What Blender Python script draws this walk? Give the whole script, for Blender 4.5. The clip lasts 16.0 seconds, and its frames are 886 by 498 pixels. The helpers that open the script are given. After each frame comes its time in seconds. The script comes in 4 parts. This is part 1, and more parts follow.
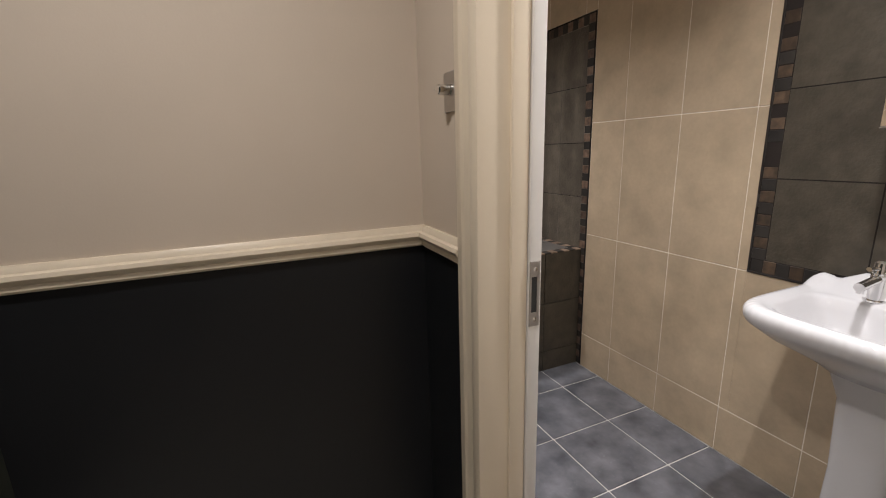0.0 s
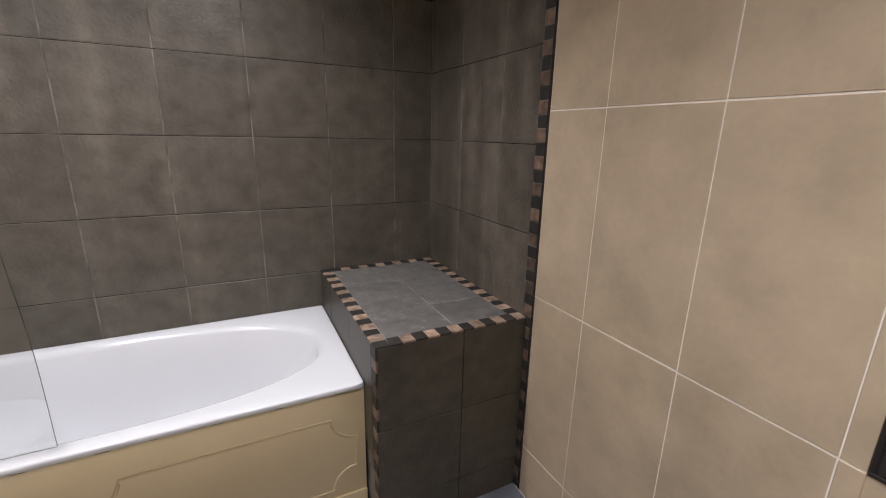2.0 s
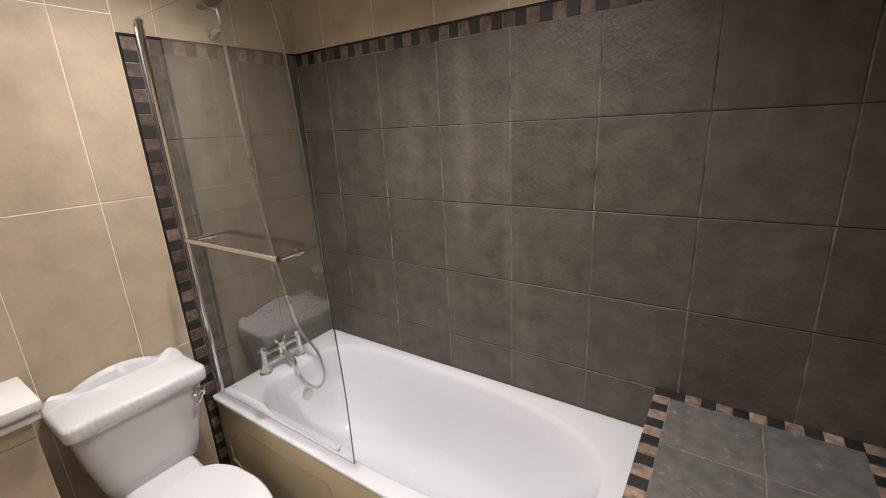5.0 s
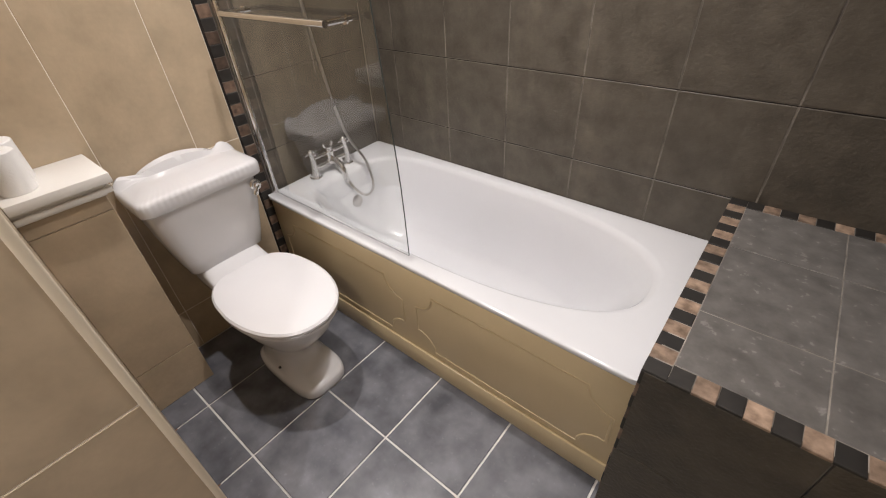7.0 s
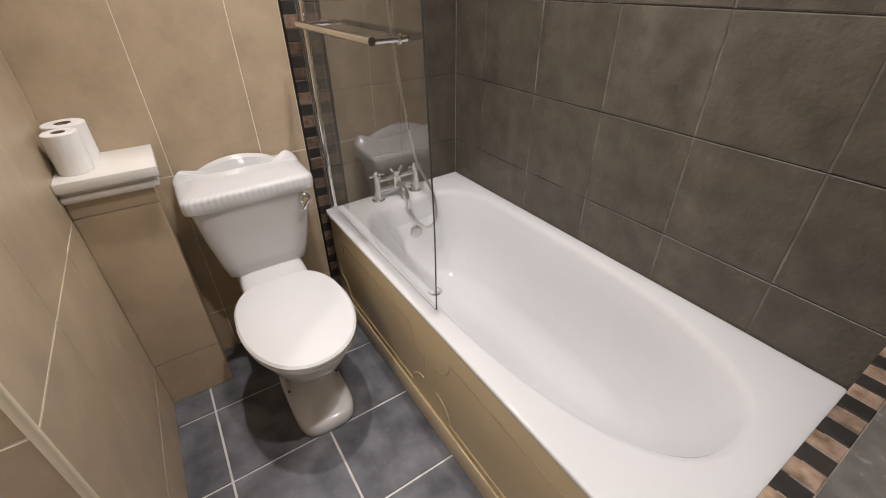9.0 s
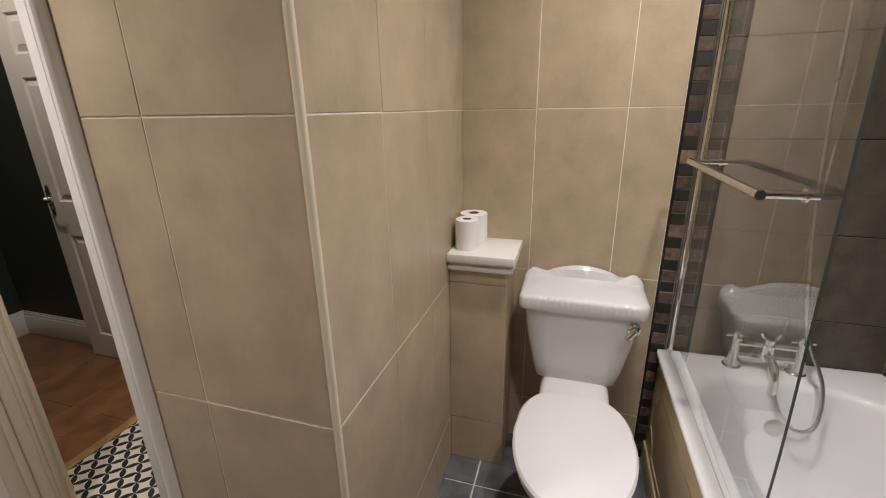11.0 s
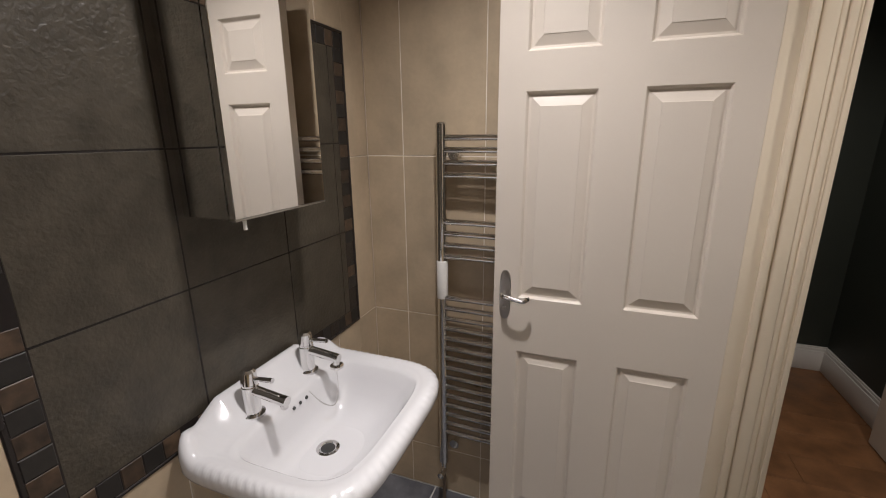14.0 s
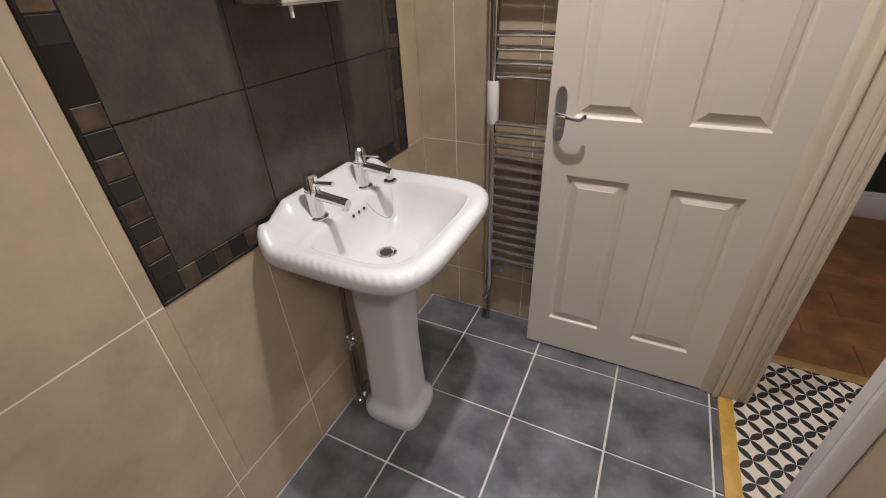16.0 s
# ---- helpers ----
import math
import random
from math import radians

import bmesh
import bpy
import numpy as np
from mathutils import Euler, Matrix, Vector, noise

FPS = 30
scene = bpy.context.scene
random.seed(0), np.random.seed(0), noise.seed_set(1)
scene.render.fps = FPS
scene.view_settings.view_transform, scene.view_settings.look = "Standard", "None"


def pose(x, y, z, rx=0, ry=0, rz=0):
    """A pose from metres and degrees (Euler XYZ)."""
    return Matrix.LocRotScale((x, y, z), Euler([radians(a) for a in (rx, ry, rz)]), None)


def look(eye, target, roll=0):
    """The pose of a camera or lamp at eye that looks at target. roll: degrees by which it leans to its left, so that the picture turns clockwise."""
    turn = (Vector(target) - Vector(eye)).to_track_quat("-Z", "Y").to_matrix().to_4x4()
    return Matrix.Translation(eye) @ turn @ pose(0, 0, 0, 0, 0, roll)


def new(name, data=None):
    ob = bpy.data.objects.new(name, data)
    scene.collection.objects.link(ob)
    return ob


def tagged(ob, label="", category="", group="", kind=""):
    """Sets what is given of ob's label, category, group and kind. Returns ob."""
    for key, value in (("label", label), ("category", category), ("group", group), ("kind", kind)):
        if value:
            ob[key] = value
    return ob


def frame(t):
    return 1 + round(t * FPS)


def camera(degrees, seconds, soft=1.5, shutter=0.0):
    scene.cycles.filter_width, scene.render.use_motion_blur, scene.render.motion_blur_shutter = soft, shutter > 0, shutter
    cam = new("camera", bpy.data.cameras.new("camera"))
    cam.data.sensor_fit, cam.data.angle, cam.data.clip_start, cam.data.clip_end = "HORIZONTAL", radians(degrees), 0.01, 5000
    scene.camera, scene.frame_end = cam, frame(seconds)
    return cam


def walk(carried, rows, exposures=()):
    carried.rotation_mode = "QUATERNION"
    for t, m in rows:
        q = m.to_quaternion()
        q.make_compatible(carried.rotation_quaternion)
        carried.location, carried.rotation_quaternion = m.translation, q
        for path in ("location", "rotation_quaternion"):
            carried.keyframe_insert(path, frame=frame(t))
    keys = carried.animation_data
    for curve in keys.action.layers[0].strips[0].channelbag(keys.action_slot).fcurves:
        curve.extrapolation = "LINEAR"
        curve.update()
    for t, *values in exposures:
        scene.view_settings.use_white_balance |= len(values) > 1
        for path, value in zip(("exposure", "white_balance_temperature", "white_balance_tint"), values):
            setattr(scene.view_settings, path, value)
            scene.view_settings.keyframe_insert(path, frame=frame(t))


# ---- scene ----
cam = camera(92.7, 16.0, soft=1.1)
PATH = [
    (0, (0.51, 0.177, 1.29), (1.289, 1.963, 0.839), -1.6),
    (0.5, (0.678, 0.419, 1.264), (1.791, 2.014, 0.796), -0.9),
    (1, (0.891, 0.605, 1.258), (2.168, 2.075, 0.802), 0.3),
    (1.5, (1.175, 0.745, 1.297), (2.295, 2.342, 0.856), -0.0),
    (2, (1.3, 0.938, 1.338), (2.174, 2.66, 0.815), 1.2),
    (2.5, (1.516, 1.137, 1.344), (1.757, 3.058, 0.846), -0.8),
    (3, (1.624, 1.306, 1.433), (1.396, 3.191, 0.804), 0.8),
    (3.5, (1.678, 1.426, 1.546), (1.164, 3.222, 0.83), 0.9),
    (4, (1.772, 1.436, 1.597), (1.064, 3.216, 1.021), 0.1),
    (4.5, (1.785, 1.435, 1.589), (0.928, 3.158, 1.041), -2.0),
    (5, (1.771, 1.438, 1.609), (0.677, 3.017, 1.05), -3.0),
    (5.2, (1.747, 1.428, 1.61), (0.544, 2.924, 1.047), -2.9),
    (7.5, (1.681, 1.403, 1.374), (0.681, 2.584, 0.106), -3.0),
    (8, (1.663, 1.457, 1.348), (0.670, 2.649, 0.085), -1.7),
    (8.2, (1.680, 1.500, 1.350), (0.636, 2.676, 0.118), -0.6),
    (10.3, (1.611, 1.873, 1.431), (-0.265, 1.991, 0.747), -0.6),
    (10.5, (1.61, 1.859, 1.427), (-0.272, 1.787, 0.754), -0.8),
    (11, (1.6, 1.803, 1.419), (-0.215, 1.242, 0.791), -1.0),
    (11.5, (1.606, 1.732, 1.414), (-0.011, 0.733, 0.792), -0.5),
    (12, (1.595, 1.604, 1.42), (0.292, 0.211, 0.82), -0.1),
    (12.5, (1.572, 1.467, 1.42), (0.727, -0.255, 0.853), -0.6),
    (13, (1.531, 1.388, 1.438), (1.257, -0.519, 0.902), -0.1),
    (13.5, (1.439, 1.384, 1.475), (1.793, -0.512, 0.945), -0.1),
    (14, (1.37, 1.413, 1.482), (2.049, -0.396, 0.967), -0.5),
    (14.5, (1.349, 1.46, 1.497), (2.23, -0.271, 1.021), -2.0),
    (15, (1.347, 1.464, 1.477), (2.254, -0.243, 0.963), -2.5),
    (15.5, (1.37, 1.47, 1.416), (2.226, -0.139, 0.593), -2.8),
    (16, (1.38, 1.478, 1.353), (2.141, -0.022, 0.271), -2.6),
]
walk(cam, [(t, look(eye, target, roll)) for t, eye, target, roll in PATH],
     exposures=[(0, 0.09, 6300, 12), (1.5, 0.19, 6000, 12.5), (3.0, 0.16, 6200, 13), (4.0, 0.22, 6450, 13), (5.0, 0.08, 6450, 12.5), (8.0, 0.06, 6600, 12.5), (10.3, -0.19, 6600, 12), (12.0, -0.29, 6550, 12), (12.5, -0.42, 6450, 13), (13.0, -0.37, 6400, 13), (13.5, -0.30, 6400, 13), (14.5, -0.34, 6400, 12.5), (16.0, -0.10, 6450, 12.5)])

# ---- light ----
world = bpy.data.worlds.new("world")
world.use_nodes = True
world.node_tree.nodes["Background"].inputs[0].default_value = (0.02, 0.02, 0.02, 1)
scene.world = world


def downlight(x, y, power, cone, colour=(1.0, 0.955, 0.93), blend=0.9):
    """A recessed spot in the ceiling."""
    lamp = bpy.data.lights.new("downlight_lamp", "SPOT")
    lamp.energy, lamp.color, lamp.spot_size, lamp.spot_blend, lamp.shadow_soft_size = power, colour, radians(cone), blend, 0.035
    ob = new("downlight_lamp", lamp)
    ob.matrix_world = pose(x, y, CEIL - 0.004)
    return ob


CEIL = 2.38
downlight(1.60, 0.672, 116, 135, blend=1.0)
downlight(0.50, 2.03, 86, 141, blend=1.0)
downlight(1.26, 2.24, 93, 131, blend=1.0)
downlight(0.30, 0.56, 64, 160, (1.0, 0.93, 0.86))
downlight(0.50, -0.75, 46, 150, (1.0, 0.93, 0.86))


# ---- materials ----
def material(name, colour, rough=0.5, metal=0.0, vary=0.1, scale=6.0, fine=60.0, bump=0.0, rand=0.0, tint=None, coat=0.0, spec=0.5, rough_vary=0.1, streak=0.0, scuff=0.0):
    m = bpy.data.materials.new(name)
    m.use_nodes = True
    nt = m.node_tree
    b = nt.nodes["Principled BSDF"]
    b.inputs["Metallic"].default_value, b.inputs["Roughness"].default_value = metal, rough
    b.inputs["Coat Weight"].default_value, b.inputs["Specular IOR Level"].default_value = coat, spec
    geo = nt.nodes.new("ShaderNodeNewGeometry")
    big, small = nt.nodes.new("ShaderNodeTexNoise"), nt.nodes.new("ShaderNodeTexNoise")
    for n, s, d in ((big, scale, 5), (small, fine, 3)):
        n.inputs["Scale"].default_value, n.inputs["Detail"].default_value = s, d
        nt.links.new(geo.outputs["Position"], n.inputs["Vector"])
    mix = nt.nodes.new("ShaderNodeMix")
    mix.data_type = "RGBA"
    ramp = nt.nodes.new("ShaderNodeMapRange")
    ramp.inputs["From Min"].default_value, ramp.inputs["From Max"].default_value = 0.3, 0.7
    nt.links.new(big.outputs["Fac"], ramp.inputs["Value"])
    nt.links.new(ramp.outputs["Result"], mix.inputs["Factor"])
    c2 = tint or [min(1, c * (1 + vary)) for c in colour]
    mix.inputs["A"].default_value = (*[c * (1 - vary) for c in colour], 1)
    mix.inputs["B"].default_value = (*c2, 1)
    hsv = nt.nodes.new("ShaderNodeHueSaturation")
    nt.links.new(mix.outputs["Result"], hsv.inputs["Color"])
    add = nt.nodes.new("ShaderNodeMath")
    add.operation = "MULTIPLY_ADD"
    add.inputs[1].default_value, add.inputs[2].default_value = vary, 1 - vary / 2
    nt.links.new(small.outputs["Fac"], add.inputs[0])
    value = add.outputs[0]
    if rand:
        info = nt.nodes.new("ShaderNodeObjectInfo")
        r = nt.nodes.new("ShaderNodeMath")
        r.operation = "MULTIPLY_ADD"
        r.inputs[1].default_value, r.inputs[2].default_value = rand, 1 - rand / 2
        nt.links.new(info.outputs["Random"], r.inputs[0])
        p = nt.nodes.new("ShaderNodeMath")
        p.operation = "MULTIPLY"
        nt.links.new(value, p.inputs[0])
        nt.links.new(r.outputs[0], p.inputs[1])
        value = p.outputs[0]
    # limescale runs down the wall; pale scuffs lie in small flecks
    for amount, stretch, lo, hi, s in ((streak, (7, 7, 0.5), 0.50, 0.72, 1.0), (scuff, (1, 1, 1), 0.64, 0.70, 48.0)):
        if amount:
            at = nt.nodes.new("ShaderNodeMapping")
            at.inputs["Scale"].default_value = stretch
            nt.links.new(geo.outputs["Position"], at.inputs["Vector"])
            run = nt.nodes.new("ShaderNodeTexNoise")
            run.inputs["Scale"].default_value, run.inputs["Detail"].default_value = s, 4
            nt.links.new(at.outputs["Vector"], run.inputs["Vector"])
            fade = nt.nodes.new("ShaderNodeMapRange")
            for key, v in (("From Min", lo), ("From Max", hi), ("To Min", 1.0), ("To Max", 1.0 + amount)):
                fade.inputs[key].default_value = v
            nt.links.new(run.outputs["Fac"], fade.inputs["Value"])
            p = nt.nodes.new("ShaderNodeMath")
            p.operation = "MULTIPLY"
            nt.links.new(value, p.inputs[0])
            nt.links.new(fade.outputs["Result"], p.inputs[1])
            value = p.outputs[0]
    nt.links.new(value, hsv.inputs["Value"])
    nt.links.new(hsv.outputs["Color"], b.inputs["Base Color"])
    if rough_vary:
        rr = nt.nodes.new("ShaderNodeMath")
        rr.operation = "MULTIPLY_ADD"
        rr.inputs[1].default_value, rr.inputs[2].default_value = rough_vary * 2, max(0.02, rough - rough_vary)
        nt.links.new(big.outputs["Fac"], rr.inputs[0])
        nt.links.new(rr.outputs[0], b.inputs["Roughness"])
    if bump:
        bp = nt.nodes.new("ShaderNodeBump")
        bp.inputs["Strength"].default_value, bp.inputs["Distance"].default_value = 1.0, bump
        nt.links.new(small.outputs["Fac"], bp.inputs["Height"])
        nt.links.new(bp.outputs["Normal"], b.inputs["Normal"])
    return m


BEIGE = material("beige_tile", (0.484, 0.385, 0.266), 0.36, vary=0.13, scale=8, fine=60, bump=0.0005, rand=0.07)
BEIGE_GROUT = material("beige_grout", (0.86, 0.80, 0.71), 0.8, vary=0.08, scale=9)
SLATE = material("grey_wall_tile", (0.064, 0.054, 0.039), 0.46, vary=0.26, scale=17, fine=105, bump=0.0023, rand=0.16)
SHOWER_SLATE = material("limescaled_grey_tile", (0.094, 0.080, 0.062), 0.44, vary=0.24, scale=13, fine=80, bump=0.0026, rand=0.20, streak=0.45)
# Ledge top tiles: grazing gloss is mixed into the paler base; flecks are scuffs.
LEDGE_TILE = material("scuffed_tile_with_sheen", (0.126, 0.118, 0.109), 0.38, vary=0.16, scale=24, fine=110, bump=0.0007, rand=0.14, tint=(0.172, 0.162, 0.150), scuff=0.5)
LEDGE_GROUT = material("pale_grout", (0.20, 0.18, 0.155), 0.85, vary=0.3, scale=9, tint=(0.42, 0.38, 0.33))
# Lit copy of MOSAIC_TAN: stronger light on the ledge top is in its colour.
MOSAIC_LIT = material("lit_tan_mosaic", (0.22, 0.145, 0.098), 0.5, vary=0.35, scale=40, rand=0.5, bump=0.0008, tint=(0.42, 0.30, 0.215))
SLATE_GROUT = material("grey_grout", (0.052, 0.046, 0.039), 0.85, vary=0.3, scale=8, tint=(0.30, 0.265, 0.225))
FLOOR = material("floor_tile_glaze", (0.103, 0.108, 0.125), 0.33, vary=0.34, scale=8, fine=34, bump=0.0005, rand=0.16, tint=(0.190, 0.194, 0.214), scuff=0.22)
FLOOR_GROUT = material("floor_grout", (0.64, 0.63, 0.60), 0.85, vary=0.15, scale=12)
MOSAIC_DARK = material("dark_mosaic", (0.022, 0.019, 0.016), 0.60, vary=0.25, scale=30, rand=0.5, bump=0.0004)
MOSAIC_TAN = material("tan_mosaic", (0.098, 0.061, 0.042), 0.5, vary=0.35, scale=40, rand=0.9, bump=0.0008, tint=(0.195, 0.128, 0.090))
# Darker copy of MOSAIC_TAN with the east panel's weak grazing light painted in.
MOSAIC_SHADED = material("shaded_tan_mosaic", (0.060, 0.040, 0.026), 0.5, vary=0.35, scale=40, rand=0.8, bump=0.0008, tint=(0.105, 0.068, 0.042))
TRIM_DARK = material("dark_trim", (0.024, 0.020, 0.019), 0.24, vary=0.1)
TRIM_CREAM = material("cream_trim", (0.74, 0.65, 0.50), 0.4, vary=0.04)
CREAM_PAINT = material("cream_wall_paint", (0.64, 0.55, 0.45), 0.7, vary=0.03, scale=3, fine=200, bump=0.0002)
BLACK_PAINT = material("black_wall_paint", (0.008, 0.009, 0.011), 0.5, vary=0.1, scale=3, fine=200, bump=0.0002)
GREEN_PAINT = material("dark_green_paint", (0.034, 0.040, 0.031), 0.6, vary=0.1, scale=3, fine=200, bump=0.0002)
WOODWORK = material("cream_gloss_woodwork", (0.78, 0.68, 0.53), 0.33, vary=0.03, scale=4, fine=150, bump=0.0001)
DOOR_PAINT = material("door_paint", (0.72, 0.65, 0.565), 0.38, vary=0.025, scale=4, fine=220, bump=0.00015)
WHITE_PAINT = material("white_paint", (0.80, 0.78, 0.74), 0.35, vary=0.02)
CEILING = material("ceiling_paint", (0.80, 0.76, 0.68), 0.8, vary=0.02)
CERAMIC = material("white_ceramic", (0.665, 0.662, 0.672), 0.13, vary=0.012, scale=3, coat=0.15, rough_vary=0.02)
ENAMEL = material("white_bath_enamel", (0.68, 0.683, 0.696), 0.12, vary=0.015, scale=3, fine=42, bump=0.0003, coat=0.2, rough_vary=0.03)
PLASTIC = material("white_seat_plastic", (0.72, 0.715, 0.725), 0.22, vary=0.01, rough_vary=0.03)
PANEL = material("cream_bath_panel", (0.60, 0.48, 0.29), 0.35, vary=0.04, scale=5, fine=90)
CHROME = material("chrome", (0.78, 0.77, 0.76), 0.08, metal=1.0, vary=0.02, rough_vary=0.03)
STEEL = material("brushed_steel", (0.52, 0.50, 0.48), 0.3, metal=1.0, vary=0.08, fine=200)
MIRROR = material("mirror_glass", (0.86, 0.86, 0.85), 0.02, metal=1.0, vary=0.0, rough_vary=0.0)
RUBBER = material("dark_rubber", (0.03, 0.03, 0.03), 0.5, vary=0.2)
PAPER = material("toilet_paper", (0.84, 0.83, 0.81), 0.9, vary=0.02, fine=150, bump=0.0005)
CARD = material("grey_cardboard", (0.22, 0.19, 0.16), 0.9, vary=0.1)
BRASS_WOOD = material("honey_wood_strip", (0.60, 0.36, 0.08), 0.4, vary=0.15, scale=20)
OAK = material("oak_laminate", (0.215, 0.10, 0.042), 0.4, vary=0.3, scale=9, fine=120, rand=0.25, bump=0.0002)
PALE_OAK = material("pale_oak_strip", (0.40, 0.235, 0.085), 0.42, vary=0.2, scale=18, fine=120)
COPPER = material("dull_pipe", (0.20, 0.15, 0.11), 0.42, metal=0.6, vary=0.2)


def glass_material():
    m = bpy.data.materials.new("screen_glass")
    m.use_nodes = True
    b = m.node_tree.nodes["Principled BSDF"]
    b.inputs["Base Color"].default_value = (0.95, 0.965, 0.955, 1)
    b.inputs["Roughness"].default_value, b.inputs["Transmission Weight"].default_value, b.inputs["IOR"].default_value = 0.0, 1.0, 1.5
    return m


GLASS = glass_material()
GLASS_EDGE = material("glass_edge", (0.060, 0.068, 0.063), 0.22, vary=0.1)


def petal_material(pitch):
    """White sheet with black petals along the lines of a square grid."""
    m = bpy.data.materials.new("petal_pattern_vinyl")
    m.use_nodes = True
    nt = m.node_tree
    b = nt.nodes["Principled BSDF"]
    b.inputs["Roughness"].default_value = 0.35

    def calc(op, a, c=None):
        n = nt.nodes.new("ShaderNodeMath")
        n.operation = op
        for i, v in enumerate((a, c)):
            if v is None:
                continue
            if isinstance(v, (int, float)):
                n.inputs[i].default_value = v
            else:
                nt.links.new(v, n.inputs[i])
        return n.outputs[0]

    geo, sep = nt.nodes.new("ShaderNodeNewGeometry"), nt.nodes.new("ShaderNodeSeparateXYZ")
    nt.links.new(geo.outputs["Position"], sep.inputs[0])
    fold = [calc("ABSOLUTE", calc("SUBTRACT", calc("FRACT", calc("ADD", calc("DIVIDE", calc("MULTIPLY", calc("ADD" if i else "SUBTRACT", sep.outputs[0], sep.outputs[1]), 0.70711), pitch), 40.0)), 0.5)) for i in (0, 1)]
    far, near = calc("MAXIMUM", *fold), calc("MINIMUM", *fold)
    d = calc("SQRT", calc("ADD", calc("POWER", calc("SUBTRACT", 1.025, far), 2.0), calc("POWER", near, 2.0)))
    inside = calc("LESS_THAN", d, 0.720)
    mix = nt.nodes.new("ShaderNodeMix")
    mix.data_type = "RGBA"
    mix.inputs["A"].default_value, mix.inputs["B"].default_value = (0.72, 0.66, 0.56, 1), (0.022, 0.02, 0.02, 1)
    nt.links.new(inside, mix.inputs["Factor"])
    nt.links.new(mix.outputs["Result"], b.inputs["Base Color"])
    return m


PETALS = petal_material(0.0577)


# ---- building helpers ----
def finish(bm, name, mats, sharp=34):
    bmesh.ops.recalc_face_normals(bm, faces=bm.faces)
    for f in bm.faces:
        f.smooth = True
    for e in bm.edges:
        if len(e.link_faces) == 2 and e.calc_face_angle(0) > radians(sharp):
            e.smooth = False
    me = bpy.data.meshes.new(name)
    bm.to_mesh(me)
    bm.free()
    for m in (mats if isinstance(mats, (list, tuple)) else [mats]):
        me.materials.append(m)
    return me


def part(name, bm, mat, parent=None, label="", sharp=34):
    ob = new(name, finish(bm, name, mat, sharp))
    ob.parent = parent
    if label:
        ob["label"] = label
    return ob


def thing(name, label, category, group="", kind=""):
    return tagged(new(name), label, category, group, kind)


def box(bm, x0, x1, y0, y1, z0, z1, bevel=0.0, segments=2, slot=0):
    r = bmesh.ops.create_cube(bm, size=1.0, matrix=Matrix.Translation(((x0 + x1) / 2, (y0 + y1) / 2, (z0 + z1) / 2)) @ Matrix.Diagonal((x1 - x0, y1 - y0, z1 - z0, 1)))
    faces = {f for v in r["verts"] for f in v.link_faces}
    for f in faces:
        f.material_index = slot
    if bevel:
        bmesh.ops.bevel(bm, geom=list({e for v in r["verts"] for e in v.link_edges}), offset=bevel, segments=segments, profile=0.5, affect="EDGES")
    return bm


def loft(bm, rings, low=True, high=True):
    made = [[bm.verts.new(p) for p in ring] for ring in rings]
    n = len(made[0])
    for a, b in zip(made, made[1:]):
        for i in range(n):
            bm.faces.new((a[i], a[(i + 1) % n], b[(i + 1) % n], b[i]))
    if low:
        bm.faces.new(made[0][::-1])
    if high:
        bm.faces.new(made[-1])
    return made


def egg(cx, cy, z, front, back, half, power=2.0, count=64, back_power=None):
    """A closed outline round (cx, cy): front towards +x, back towards -x."""
    out = []
    for i in range(count):
        a = 2 * math.pi * i / count
        c, s = math.cos(a), math.sin(a)
        p = power if c >= 0 else (back_power or power)
        u, v = math.copysign(abs(c) ** (2 / p), c), math.copysign(abs(s) ** (2 / p), s)
        out.append(Vector((cx + u * (front if c >= 0 else back), cy + v * half, z)))
    return out


def tube(bm, points, radius, count=12, caps=True):
    pts = [Vector(p) for p in points]
    rings, side = [], None
    for i, p in enumerate(pts):
        d = (pts[min(i + 1, len(pts) - 1)] - pts[max(i - 1, 0)]).normalized()
        if side is None:
            side = d.orthogonal().normalized()
        side = (side - d * side.dot(d)).normalized()
        up = d.cross(side)
        r = radius[i] if isinstance(radius, (list, tuple)) else radius
        rings.append([p + (side * math.cos(2 * math.pi * k / count) + up * math.sin(2 * math.pi * k / count)) * r for k in range(count)])
    loft(bm, rings, caps, caps)
    return bm


def curve_points(points, steps=8):
    """Points on a smooth line through the given ones."""
    p = [Vector(q) for q in points]
    p = [2 * p[0] - p[1]] + p + [2 * p[-1] - p[-2]]
    out = []
    for i in range(1, len(p) - 2):
        for k in range(steps):
            t = k / steps
            out.append(0.5 * (2 * p[i] + (p[i + 1] - p[i - 1]) * t + (2 * p[i - 1] - 5 * p[i] + 4 * p[i + 1] - p[i + 2]) * t * t + (3 * p[i] - p[i - 1] - 3 * p[i + 1] + p[i + 2]) * t ** 3))
    return out + [p[-2]]


def lathe(bm, profile, m, count=24):
    """profile: radius and height along the local z of m."""
    loft(bm, [[m @ Vector((r * math.cos(2 * math.pi * k / count), r * math.sin(2 * math.pi * k / count), h)) for k in range(count)] for r, h in profile])
    return bm


def sweep(bm, outline, path, closed=False):
    """outline: points given for each corner of the path by a function."""
    rings = [outline(p) for p in path]
    loft(bm, rings + ([rings[0]] if closed else []), not closed, not closed)
    return bm


# ---- tiles ----
PIECES = {}


